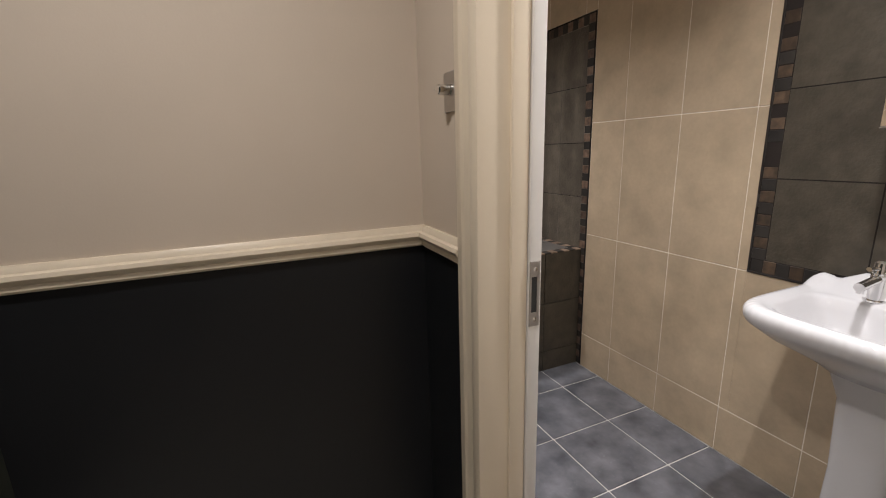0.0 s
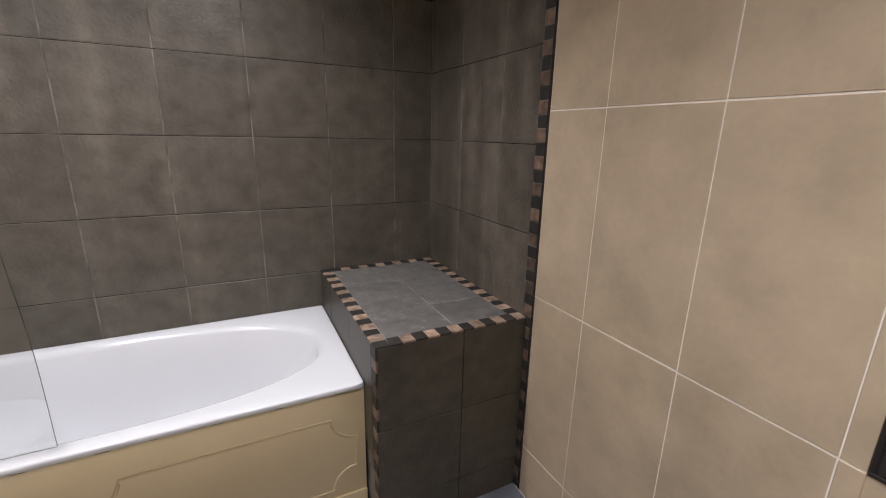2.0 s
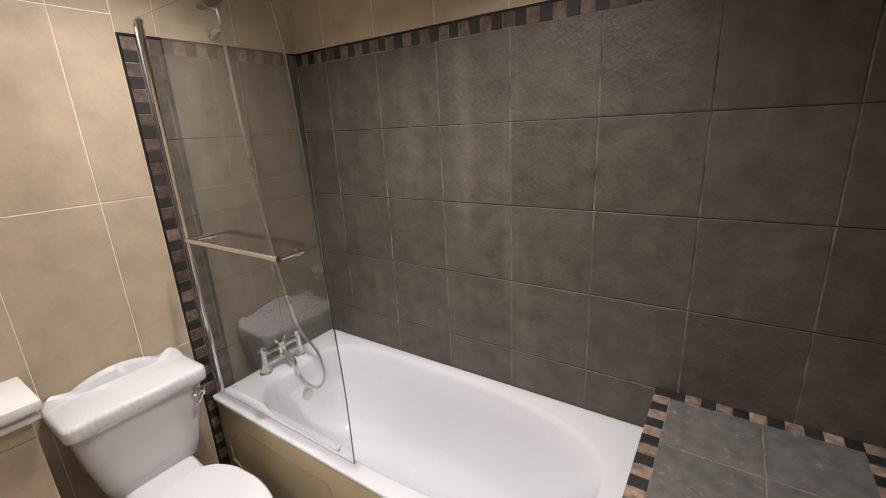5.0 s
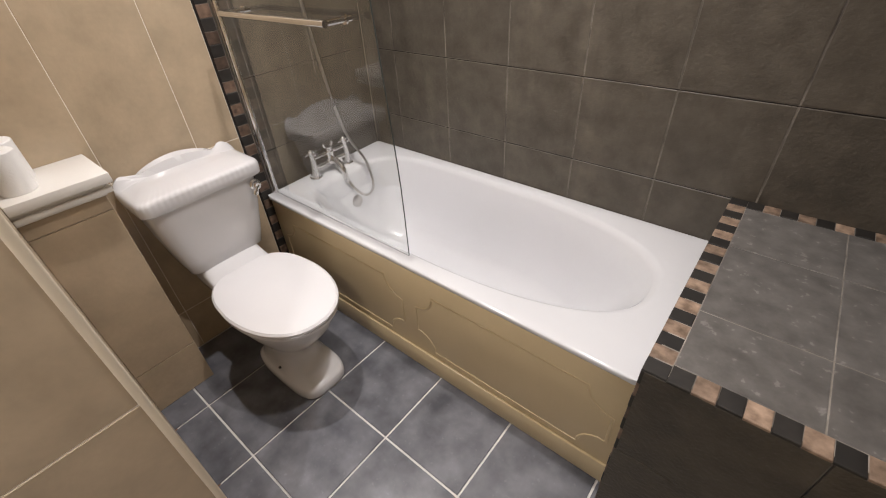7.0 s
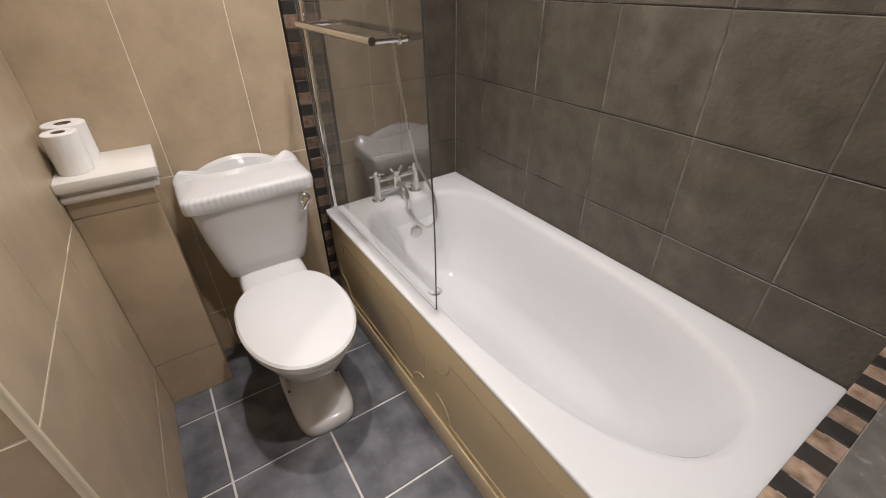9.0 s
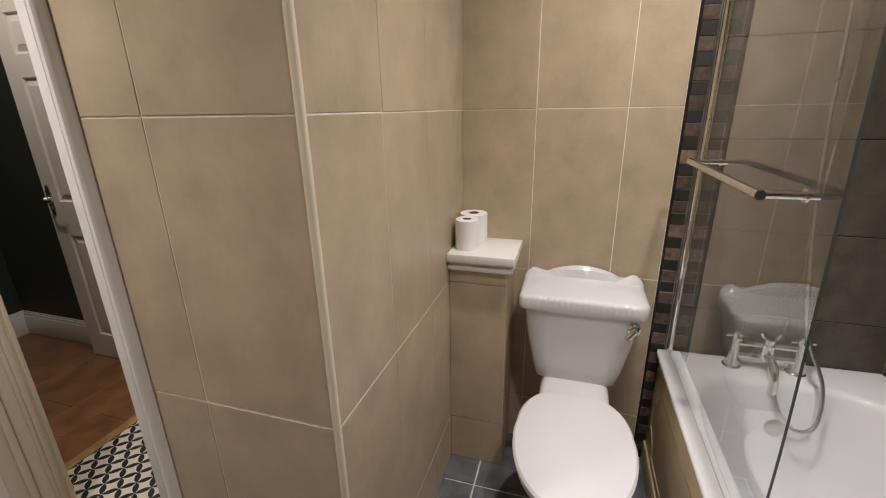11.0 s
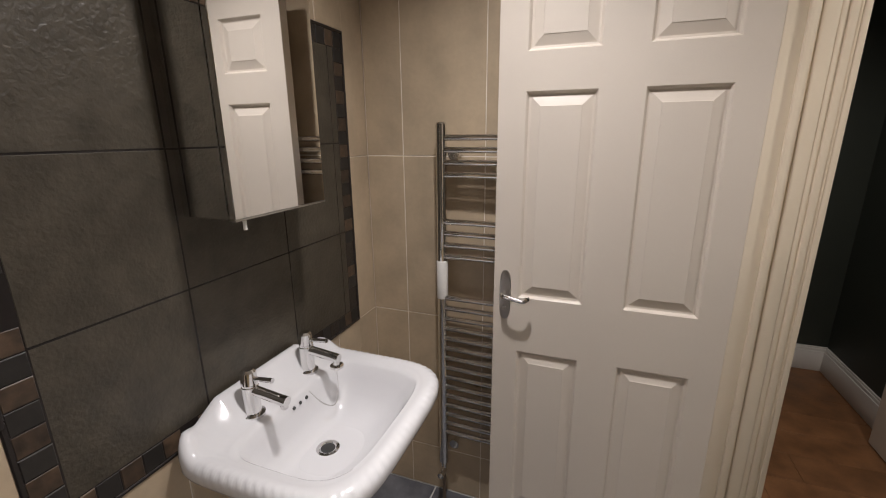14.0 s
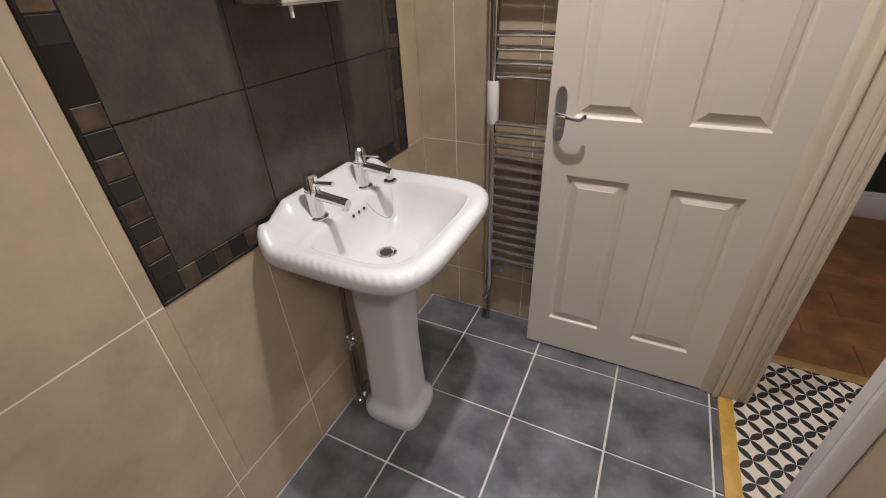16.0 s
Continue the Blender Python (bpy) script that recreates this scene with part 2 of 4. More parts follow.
def piece_mesh(w, h, depth, mat, edge):
    key = (round(w, 3), round(h, 3), round(depth, 4), mat.name)
    if key not in PIECES:
        me = bpy.data.meshes.new("tile")
        e = min(edge, w / 4, h / 4)
        a, b = w / 2, h / 2
        low = [(-a, -b, 0), (a, -b, 0), (a, b, 0), (-a, b, 0)]
        mid = [(x, y, depth - e) for x, y, _ in low]
        top = [(-a + e, -b + e, depth), (a - e, -b + e, depth), (a - e, b - e, depth), (-a + e, b - e, depth)]
        quads = [(i, (i + 1) % 4, 4 + (i + 1) % 4, 4 + i) for i in range(4)] + [(4 + i, 4 + (i + 1) % 4, 8 + (i + 1) % 4, 8 + i) for i in range(4)] + [(8, 9, 10, 11)]
        me.from_pydata(low + mid + top, [], quads)
        me.materials.append(mat)
        PIECES[key] = me
    return PIECES[key]


class Face:
    """A flat side of a wall: its u runs along x or y, v up (or along y for a floor); places are taken from the world."""

    def __init__(self, facing, level):
        self.facing, self.level = facing, level

    def matrix(self, u, v, back):
        f, l = self.facing, self.level
        if f == "+x":
            return Matrix(((0, 0, 1, l - back), (1, 0, 0, u), (0, 1, 0, v), (0, 0, 0, 1)))
        if f == "-x":
            return Matrix(((0, 0, -1, l + back), (-1, 0, 0, u), (0, 1, 0, v), (0, 0, 0, 1)))
        if f == "+y":
            return Matrix(((-1, 0, 0, u), (0, 0, 1, l - back), (0, 1, 0, v), (0, 0, 0, 1)))
        if f == "-y":
            return Matrix(((1, 0, 0, u), (0, 0, -1, l + back), (0, 1, 0, v), (0, 0, 0, 1)))
        return Matrix(((1, 0, 0, u), (0, 1, 0, v), (0, 0, 1, l - back), (0, 0, 0, 1)))


def lay(name, face, parent, mat, u0, u1, v0, v1, w, h, depth=0.006, edge=0.0012, proud=0.0):
    ob = new(name, piece_mesh(w, h, depth, mat, edge))
    ob.parent = parent
    ob.matrix_basis = face.matrix((u0 + u1) / 2, (v0 + v1) / 2, depth - proud)
    return ob


def tile_field(face, parent, mat, name, us, vs, gap, holes=(), depth=0.006, edge=0.0012):
    """Tiles between the joints us and vs, with holes (u0, u1, v0, v1) cut out of them."""
    for a, b in zip(us, us[1:]):
        for c, d in zip(vs, vs[1:]):
            side_gap = gap * (0.85 if mat is BEIGE else 1.0)
            rects = [(a + side_gap / 2, b - side_gap / 2, c + gap / 2, d - gap / 2)]
            for h in holes:
                cut = []
                for r in rects:
                    if r[0] >= h[1] or r[1] <= h[0] or r[2] >= h[3] or r[3] <= h[2]:
                        cut.append(r)
                        continue
                    if r[0] < h[0]:
                        cut.append((r[0], h[0], r[2], r[3]))
                    if r[1] > h[1]:
                        cut.append((h[1], r[1], r[2], r[3]))
                    lo, hi = max(r[0], h[0]), min(r[1], h[1])
                    if r[2] < h[2]:
                        cut.append((lo, hi, r[2], h[2]))
                    if r[3] > h[3]:
                        cut.append((lo, hi, h[3], r[3]))
                rects = cut
            for r in rects:
                if r[1] - r[0] > 0.006 and r[3] - r[2] > 0.006:
                    jitter = random.uniform(-0.0004, 0.0004)
                    tile = lay(name, face, parent, mat, r[0], r[1], r[2], r[3], r[1] - r[0], r[3] - r[2], depth, edge, jitter)
                    if mat is BEIGE or mat is FLOOR:
                        tile.matrix_basis = tile.matrix_basis @ pose(0, 0, 0, random.uniform(-0.09, 0.09), random.uniform(-0.16, 0.16) if mat is BEIGE else random.uniform(-0.2, 0.2))


def joints(lo, hi, start, step):
    """lo, hi and the joints start + k * step between them."""
    k = math.ceil((lo - start) / step + 0.02)
    out = [lo]
    while start + k * step < hi - 0.004:
        out.append(start + k * step)
        k += 1
    return out + [hi]


def mosaic(face, parent, u0, u1, v0, v1, along, pitch=0.0427, pale=None):
    """A row of mosaic pieces, dark and tan by turns, along u or v."""
    lo, hi = (u0, u1) if along == "u" else (v0, v1)
    n = max(1, round((hi - lo) / pitch))
    p = (hi - lo) / n
    for i in range(n):
        a, b = lo + i * p + 0.0008, lo + (i + 1) * p - 0.0008
        r = (a, b, v0, v1) if along == "u" else (u0, u1, a, b)
        lay("mosaic_piece", face, parent, (pale or MOSAIC_TAN) if i % 2 else MOSAIC_DARK, *r, r[1] - r[0], r[3] - r[2], 0.007, 0.0015, random.uniform(-0.0012, 0.0016))


def bed(name, parent, mat, x0, x1, y0, y1, z0, z1):
    return part(name, box(bmesh.new(), x0, x1, y0, y1, z0, z1), mat, parent)


# ---- the room: west wall x 0, east wall x 2.197, south wall y 0, north wall y 2.857 ----
EAST, NORTH, SIDE, NOOK = 2.197, 2.857, 1.003, 1.392   # SIDE: wall with the door; NOOK: wall south of the toilet
HALL_X, HALL_N, HALL_W, HALL_S = 0.941, 1.30, -0.060, -1.72
DARK_W, DARK_E, DARK_TOP = 2.132, 2.004, 1.967          # where the grey tiling begins and ends
ROWS_Z = (0.205, 0.81, 1.415, 2.02)


def setting(name, label, category, bm, mats):
    return tagged(part(name, bm, mats), label, category, kind="structure")


slab = bmesh.new()
box(slab, -0.2, 2.35, -0.15, 3.0, -0.16, -0.0045)
floor = setting("floor", "blue-grey square floor tiles with pale grout", "floor", slab, FLOOR_GROUT)
hall_slab = bmesh.new()
box(hall_slab, -0.19, 0.90, -1.85, 1.4, -0.15, -0.004)
hall_floor = setting("floor_hall", "hall floor of oak laminate and patterned vinyl", "floor", hall_slab, OAK)
ceil = bmesh.new()
box(ceil, -0.2, 2.35, -1.9, 3.0, CEIL, CEIL + 0.1)
setting("ceiling", "plain pale painted ceiling", "ceiling", ceil, CEILING)

wall_north = setting("wall_north", "north wall in dark grey square tiles with a mosaic border", "wall", box(bmesh.new(), -0.11, 2.31, NORTH + 0.006, NORTH + 0.11, 0, CEIL), CREAM_PAINT)
wall_east = setting("wall_east", "east wall in tall beige tiles with dark tiled areas", "wall", box(bmesh.new(), EAST + 0.006, EAST + 0.11, -0.11, NORTH + 0.006, 0, CEIL), CREAM_PAINT)
wall_south = setting("wall_south", "south wall in tall beige tiles behind the door", "wall", box(bmesh.new(), 0.945, EAST + 0.006, -0.11, -0.006, 0, CEIL), CREAM_PAINT)
wall_west = setting("wall_west", "west wall in beige tiles, grey over the bath", "wall", box(bmesh.new(), -0.11, -0.006, NOOK - 0.006, NORTH + 0.006, 0, CEIL), CREAM_PAINT)
nook = bmesh.new()
box(nook, -0.11, HALL_X, HALL_N, NOOK - 0.006, 0, 1.032, slot=1)
box(nook, -0.11, HALL_X, HALL_N, NOOK - 0.006, 1.032, CEIL)
wall_nook = setting("wall_nook", "wall between hall and toilet, beige tiles, black below cream in the hall", "wall", nook, [CREAM_PAINT, BLACK_PAINT])
side = bmesh.new()
box(side, HALL_X, SIDE - 0.006, 0.900, NOOK - 0.006, 0, 1.032, slot=1)
box(side, HALL_X, SIDE - 0.006, 0.900, NOOK - 0.006, 1.032, CEIL)
box(side, HALL_X, SIDE - 0.006, -0.006, 0.900, 2.03, CEIL)
box(side, HALL_X, SIDE - 0.006, -0.006, 0.095, 0, 2.03)
wall_side = setting("wall_side", "wall with the bathroom doorway, beige tiles inside", "wall", side, [CREAM_PAINT, BLACK_PAINT])
setting("wall_hall_west", "dark green painted hall wall", "wall", box(bmesh.new(), -0.18, HALL_W, HALL_S - 0.1, HALL_N, 0, CEIL), GREEN_PAINT)
setting("wall_hall_south", "dark green painted hall end wall", "wall", box(bmesh.new(), HALL_W, HALL_X, HALL_S - 0.1, HALL_S, 0, CEIL), GREEN_PAINT)
setting("wall_hall_east", "dark green painted hall wall", "wall", box(bmesh.new(), HALL_X, HALL_X + 0.1, HALL_S - 0.1, -0.11, 0, CEIL), GREEN_PAINT)

# the raised ledge at the end of the bath
LX, LY, LZ = 1.640, 2.040, 0.720
ledge = setting("bath_ledge", "dark tiled ledge with a mosaic border beside the bath", "ledge", box(bmesh.new(), LX + 0.006, EAST, LY + 0.006, NORTH, 0, LZ - 0.006), SLATE_GROUT)
# the boxed-in pipes beside the toilet
boxing = setting("pipe_boxing", "beige tiled pipe boxing beside the toilet", "boxing", box(bmesh.new(), 0, 0.194, NOOK, 1.602, 0, 0.858), BEIGE_GROUT)


# ---- hall ----
def skirting(name, x0, x1, y0, y1, height):
    bm = bmesh.new()
    box(bm, x0, x1, y0, y1, 0, height - 0.030, 0.003)
    along_y = y1 - y0 > x1 - x0
    for thick, z0, z1 in ((0.013, height - 0.030, height - 0.012), (0.008, height - 0.012, height)):
        box(bm, x0, x0 + thick if along_y else x1, y0, y1 if along_y else y0 + thick, z0, z1, 0.002)
    setting(name, "white painted skirting board", "skirting", bm, WHITE_PAINT)


skirting("baseboard_hall_west", HALL_W, HALL_W + 0.018, HALL_S + 0.018, HALL_N, 0.165)
skirting("baseboard_hall_south", HALL_W, HALL_X, HALL_S, HALL_S + 0.018, 0.165)


def dado_profile(bm, along, lo, hi, level, sign):
    """A moulded rail: its section swept along a wall."""
    section = [(0, 0), (0.012, 0), (0.016, 0.006), (0.016, 0.018), (0.022, 0.022), (0.027, 0.032), (0.024, 0.042), (0.016, 0.046), (0.013, 0.056), (0.009, 0.062), (0, 0.062)]
    rings = []
    for s in (lo, hi):
        rings.append([Vector((s, level + sign * d, 1.028 + h * 0.95)) if along == "x" else Vector((level + sign * d, s, 1.028 + h * 0.95)) for d, h in section])
    loft(bm, rings)
    return bm


setting("trim_dado_north", "cream moulded dado rail", "dado rail", dado_profile(bmesh.new(), "x", HALL_W, HALL_X, HALL_N, -1), WOODWORK)
setting("trim_dado_east", "cream moulded dado rail", "dado rail", dado_profile(bmesh.new(), "y", 1.030, HALL_N - 0.027, HALL_X, -1), WOODWORK)

# vinyl sheet with petals, a wooden strip at its edge, and the strip under the door
vinyl = part("vinyl_sheet", box(bmesh.new(), HALL_W, 0.897, -0.135, HALL_N, -0.004, 0.001), PETALS, hall_floor, "white vinyl with black petals")
part("edge_strip", box(bmesh.new(), HALL_W + 0.018, 0.90, -0.185, -0.135, -0.004, 0.004, 0.002), PALE_OAK, hall_floor, "pale oak edge strip")
for i in range(9):
    y = -0.187 - i * 0.19
    for j, (a, b) in enumerate(((HALL_W + 0.018, 0.43 + 0.17 * (i % 2)), (0.43 + 0.17 * (i % 2), 0.94))):
        plank = part("plank", box(bmesh.new(), a + 0.0006, b - 0.0006, y - 0.189, y, -0.004, 0.0, 0.001, 1), OAK, hall_floor)
setting("threshold", "honey-coloured wooden threshold strip in the doorway", "threshold", box(bmesh.new(), 0.897, 0.946, 0.135, 0.868, -0.004, 0.006, 0.002), BRASS_WOOD)


# ---- doorway ----
def architrave(bm, x, sign, y0, y1, top, thick):
    """A moulded upright on a wall face at x; its section steps from y0 (inner) to y1 (outer)."""
    w = y1 - y0
    section = [(0, 0), (0, thick * 0.55), (w * 0.06, thick * 0.7), (w * 0.16, thick * 0.7), (w * 0.2, thick * 0.55), (w * 0.32, thick * 0.62), (w * 0.5, thick * 0.78), (w * 0.62, thick * 0.95),
               (w * 0.68, thick * 0.8), (w * 0.72, thick), (w * 0.88, thick), (w * 0.95, thick * 0.85), (w, thick * 0.6), (w, 0)]
    loft(bm, [[Vector((x + sign * d, y0 + a, z)) for a, d in section] for z in (0.0, top)])
    return bm


def door_frame():
    f = tagged(new("door_frame"), "cream gloss moulded doorframe of the bathroom", "door frame", kind="structure")
    part("jamb", box(bmesh.new(), 0.882, 0.992, 0.866, 0.897, 0, 2.03, 0.003), WOODWORK, f)
    part("rebate", box(bmesh.new(), 0.9922, SIDE + 0.019, 0.8535, 0.900, 0, 2.03, 0.003), WHITE_PAINT, f, "white painted rebate")
    part("jamb", box(bmesh.new(), HALL_X - 0.002, SIDE + 0.002, 0.095, 0.128, 0, 2.03, 0.002), WOODWORK, f)
    part("head", box(bmesh.new(), HALL_X - 0.002, SIDE + 0.020, 0.128, 0.866, 1.995, 2.03, 0.002), WOODWORK, f)
    part("door_stop", box(bmesh.new(), 0.952, 0.990, 0.857, 0.867, 0, 1.995, 0.003), WOODWORK, f)
    part("door_stop", box(bmesh.new(), 0.947, 0.965, 0.128, 0.142, 0, 1.995, 0.003), WOODWORK, f)
    part("architrave", architrave(bmesh.new(), HALL_X, -1, 0.8972, 1.030, 2.12, 0.030), WOODWORK, f)
    casing = bmesh.new()
    for xa, xb, y in ((0.904, HALL_X - 0.002, 0.130), (0.889, 0.904, 0.1275), (0.872, 0.889, 0.132), (0.864, 0.872, 0.1285), (0.850, 0.864, 0.131)):
        box(casing, xa, xb, 0.02, y, 0, 2.09, 0.003)
    part("casing", casing, WOODWORK, f, "deep moulded cream casing")
    part("architrave", architrave(bmesh.new(), SIDE, 1, 0.8560, 0.906, 2.08, 0.0245), WHITE_PAINT, f, "white moulded architrave")
    part("architrave", box(bmesh.new(), SIDE, SIDE + 0.018, 0.0, 0.905, 2.03, 2.085, 0.003), WHITE_PAINT, f)
    plate = bmesh.new()
    for z0, z1 in ((0.932, 0.962), (1.038, 1.070)):
        box(plate, 0.993, 1.017, 0.8515, 0.8540, z0, z1)
    box(plate, 1.010, 1.017, 0.8515, 0.8540, 0.962, 1.038)
    box(plate, 0.993, 0.997, 0.8515, 0.8540, 0.962, 1.038)
    strike = part("strike_plate", plate, STEEL, f, "steel strike plate")
    hole = bmesh.new()
    box(hole, 0.997, 1.010, 0.8522, 0.8540, 0.962, 1.038)
    part("latch_hole", hole, RUBBER, strike)
    for z in (0.947, 1.054):
        part("screw", lathe(bmesh.new(), [(0.0045, 0), (0.0045, 0.0008), (0.002, 0.0012)], Matrix.Translation((1.005, 0.8517, z)) @ pose(0, 0, 0, 90), 10), CHROME, strike)


door_frame()


def panel_front(bm, x0, x1, z0, z1, y, sign):
    """A raised and fielded panel sunk into a door face at y that looks towards sign."""
    steps = [(0, 0.0), (0.003, -0.003), (0.007, -0.0105), (0.013, -0.0115), (0.0395, -0.0025), (0.0410, -0.0010), (0.046, -0.0010)]
    rings = [[Vector((a, y + sign * d, c)) for a, c in ((x0 + i, z0 + i), (x1 - i, z0 + i), (x1 - i, z1 - i), (x0 + i, z1 - i))] for i, d in steps]
    loft(bm, rings, False, True)


def six_panel_door(name, label, width=0.690, height=1.981, thick=0.036, us=(0.098, 0.296, 0.413, 0.609)):
    """A six-panel door: hinge edge at x 0, leaf towards +x, front face at y 0, thickness towards -y."""
    d = thing(name, label, "door")
    us = (0, *us, width)
    vs = (0, 0.152, 0.776, 0.967, 1.596, 1.702, 1.885, height)
    leaf = bmesh.new()
    for y, s in ((0, 1), (-thick, -1)):
        for i in range(5):
            for j in range(7):
                hole = i in (1, 3) and j in (1, 3, 5)
                if not hole:
                    leaf.faces.new([leaf.verts.new((a, y, c)) for a, c in ((us[i], vs[j]), (us[i + 1], vs[j]), (us[i + 1], vs[j + 1]), (us[i], vs[j + 1]))])
    bmesh.ops.remove_doubles(leaf, verts=leaf.verts, dist=1e-5)
    for a, b in (((0, 0), (width, 0)), ((width, 0), (width, height)), ((width, height), (0, height)), ((0, height), (0, 0))):
        leaf.faces.new([leaf.verts.new(p) for p in ((a[0], 0, a[1]), (b[0], 0, b[1]), (b[0], -thick, b[1]), (a[0], -thick, a[1]))])
    part("leaf", leaf, DOOR_PAINT, d)
    for i in (1, 3):
        for j in (1, 3, 5):
            bm = bmesh.new()
            panel_front(bm, us[i], us[i + 1], vs[j], vs[j + 1], 0.0, 1)
            panel_front(bm, us[i], us[i + 1], vs[j], vs[j + 1], -thick, -1)
            part("panel", bm, DOOR_PAINT, d, sharp=9)
    return d


def lever_handle(d, x, z, y, s, toward=-1):
    plate = bmesh.new()
    out = []
    for i in range(40):
        a = 2 * math.pi * i / 40
        c, q = math.cos(a), math.sin(a)
        out.append((x + math.copysign(abs(c) ** 0.8, c) * 0.0185, z + math.copysign(abs(q) ** 0.55, q) * 0.084))
    loft(plate, [[Vector((a, y + s * dd, b)) if k == 1 else Vector((x + (a - x) * k, y + s * dd, z + (b - z) * k)) for a, b in out] for k, dd in ((1, 0), (1, 0.003), (0.86, 0.006))])
    back = part("backplate", plate, STEEL, d, "satin chrome backplate")
    lever = bmesh.new()
    pts = curve_points([(x, y + s * 0.004, z + 0.010), (x, y + s * 0.040, z + 0.010), (x + toward * 0.02, y + s * 0.052, z + 0.010), (x + toward * 0.045, y + s * 0.052, z + 0.004), (x + toward * 0.066, y + s * 0.050, z + 0.001), (x + toward * 0.080, y + s * 0.046, z + 0.008), (x + toward * 0.078, y + s * 0.044, z + 0.015)], 5)
    tube(lever, pts, [0.0085 if i < 8 else 0.0065 for i in range(len(pts))], 10)
    part("lever", lever, CHROME, back, "curled chrome lever")
    lock = lathe(bmesh.new(), [(0.009, 0), (0.009, 0.004), (0.006, 0.007)], Matrix.Translation((x, y + s * 0.005, z - 0.042)) @ pose(0, 0, 0, -90 * s), 14)
    part("thumb_turn", lock, STEEL, back)


bath_door = six_panel_door("door_bathroom", "cream six-panel bathroom door standing open")
lever_handle(bath_door, 0.652, 0.972, 0.0, 1)
bath_door.matrix_basis = pose(0.985, 0.126, 0.008)
hall_door = six_panel_door("door_hall", "cream six-panel hall door folded back against the green wall", 0.775, us=(0.125, 0.315, 0.452, 0.672))
lever_handle(hall_door, 0.737, 0.972, 0.0, 1)
hall_door.matrix_basis = pose(0.034, -0.197, 0.008, 0, 0, -90.0)

# light switch on the hall side
switch = thing("light_switch", "brushed steel dimmer switch with a round knob", "light switch")
part("plate", box(bmesh.new(), HALL_X - 0.006, HALL_X, 1.035, 1.122, 1.376, 1.463, 0.002), STEEL, switch)
part("knob", lathe(bmesh.new(), [(0.013, 0), (0.013, 0.006), (0.011, 0.008), (0.012, 0.032), (0.010, 0.035)], Matrix.Translation((HALL_X - 0.006, 1.079, 1.422)) @ pose(0, 0, 0, 0, -90), 20), CHROME, switch)


# ---- bath ----
def bath():
    b = thing("bathtub", "white enamel bathtub against the grey tiled wall", "bathtub")
    x0, x1, y0, y1, top = 0.004, LX - 0.002, 2.160, NORTH - 0.002, 0.534
    cx, cy = 0.80, (y0 + y1) / 2 + 0.004
    n = 96

    def outline(front, back, half, z, p, q):
        return egg(cx, cy, z, front, back, half, p, n, q)

    tub = bmesh.new()
    f, bk, h = x1 - cx, cx - x0, (y1 - y0) / 2
    rim = lambda inset, z: [Vector((min(x1 - inset, max(x0 + inset, v.x)), min(y1 - inset, max(y0 + inset, v.y)), z)) for v in egg(cx, (y0 + y1) / 2, z, f * 1.0, bk * 1.0, h, 60, n, 60)]
    rings = [rim(0.013, top - 0.020), rim(0.002, top - 0.019), rim(0.0, top - 0.015), rim(0.0, top - 0.005), rim(0.002, top - 0.0015), rim(0.006, top), rim(0.014, top + 0.0004), rim(0.020, top + 0.0006),
             outline(0.772, 0.665, 0.300, top + 0.001, 2.6, 5.0), outline(0.758, 0.652, 0.289, top - 0.004, 2.5, 5.0), outline(0.745, 0.642, 0.278, top - 0.022, 2.45, 5.0),
             outline(0.705, 0.622, 0.262, top - 0.10, 2.45, 5.0), outline(0.62, 0.595, 0.238, top - 0.23, 2.5, 4.5), outline(0.54, 0.57, 0.212, top - 0.34, 2.7, 4.0),
             outline(0.46, 0.52, 0.175, top - 0.385, 2.6, 3.5), outline(0.30, 0.40, 0.10, top - 0.40, 2.5, 3.0), outline(0.05, 0.2, 0.03, top - 0.403, 2, 2)]
    # the rim rises slightly towards the wall
    for ring in rings[:11]:
        for v in ring:
            v.z += 0.014 * max(0, (v.y - y0) / (y1 - y0))
    loft(tub, rings, False, True)
    part("tub", tub, ENAMEL, b, sharp=60)
    drain = lathe(bmesh.new(), [(0.033, 0), (0.033, 0.003), (0.026, 0.005), (0.022, 0.002), (0.008, 0.001)], Matrix.Translation((0.335, cy, top - 0.394)))
    part("drain", drain, CHROME, b, "chrome drain")
    over = lathe(bmesh.new(), [(0.03, 0), (0.03, 0.005), (0.022, 0.009), (0.006, 0.010)], Matrix.Translation((0.184, cy, top - 0.14)) @ pose(0, 0, 0, 0, 82))
    part("overflow", over, STEEL, b, "round chrome overflow")


bath()


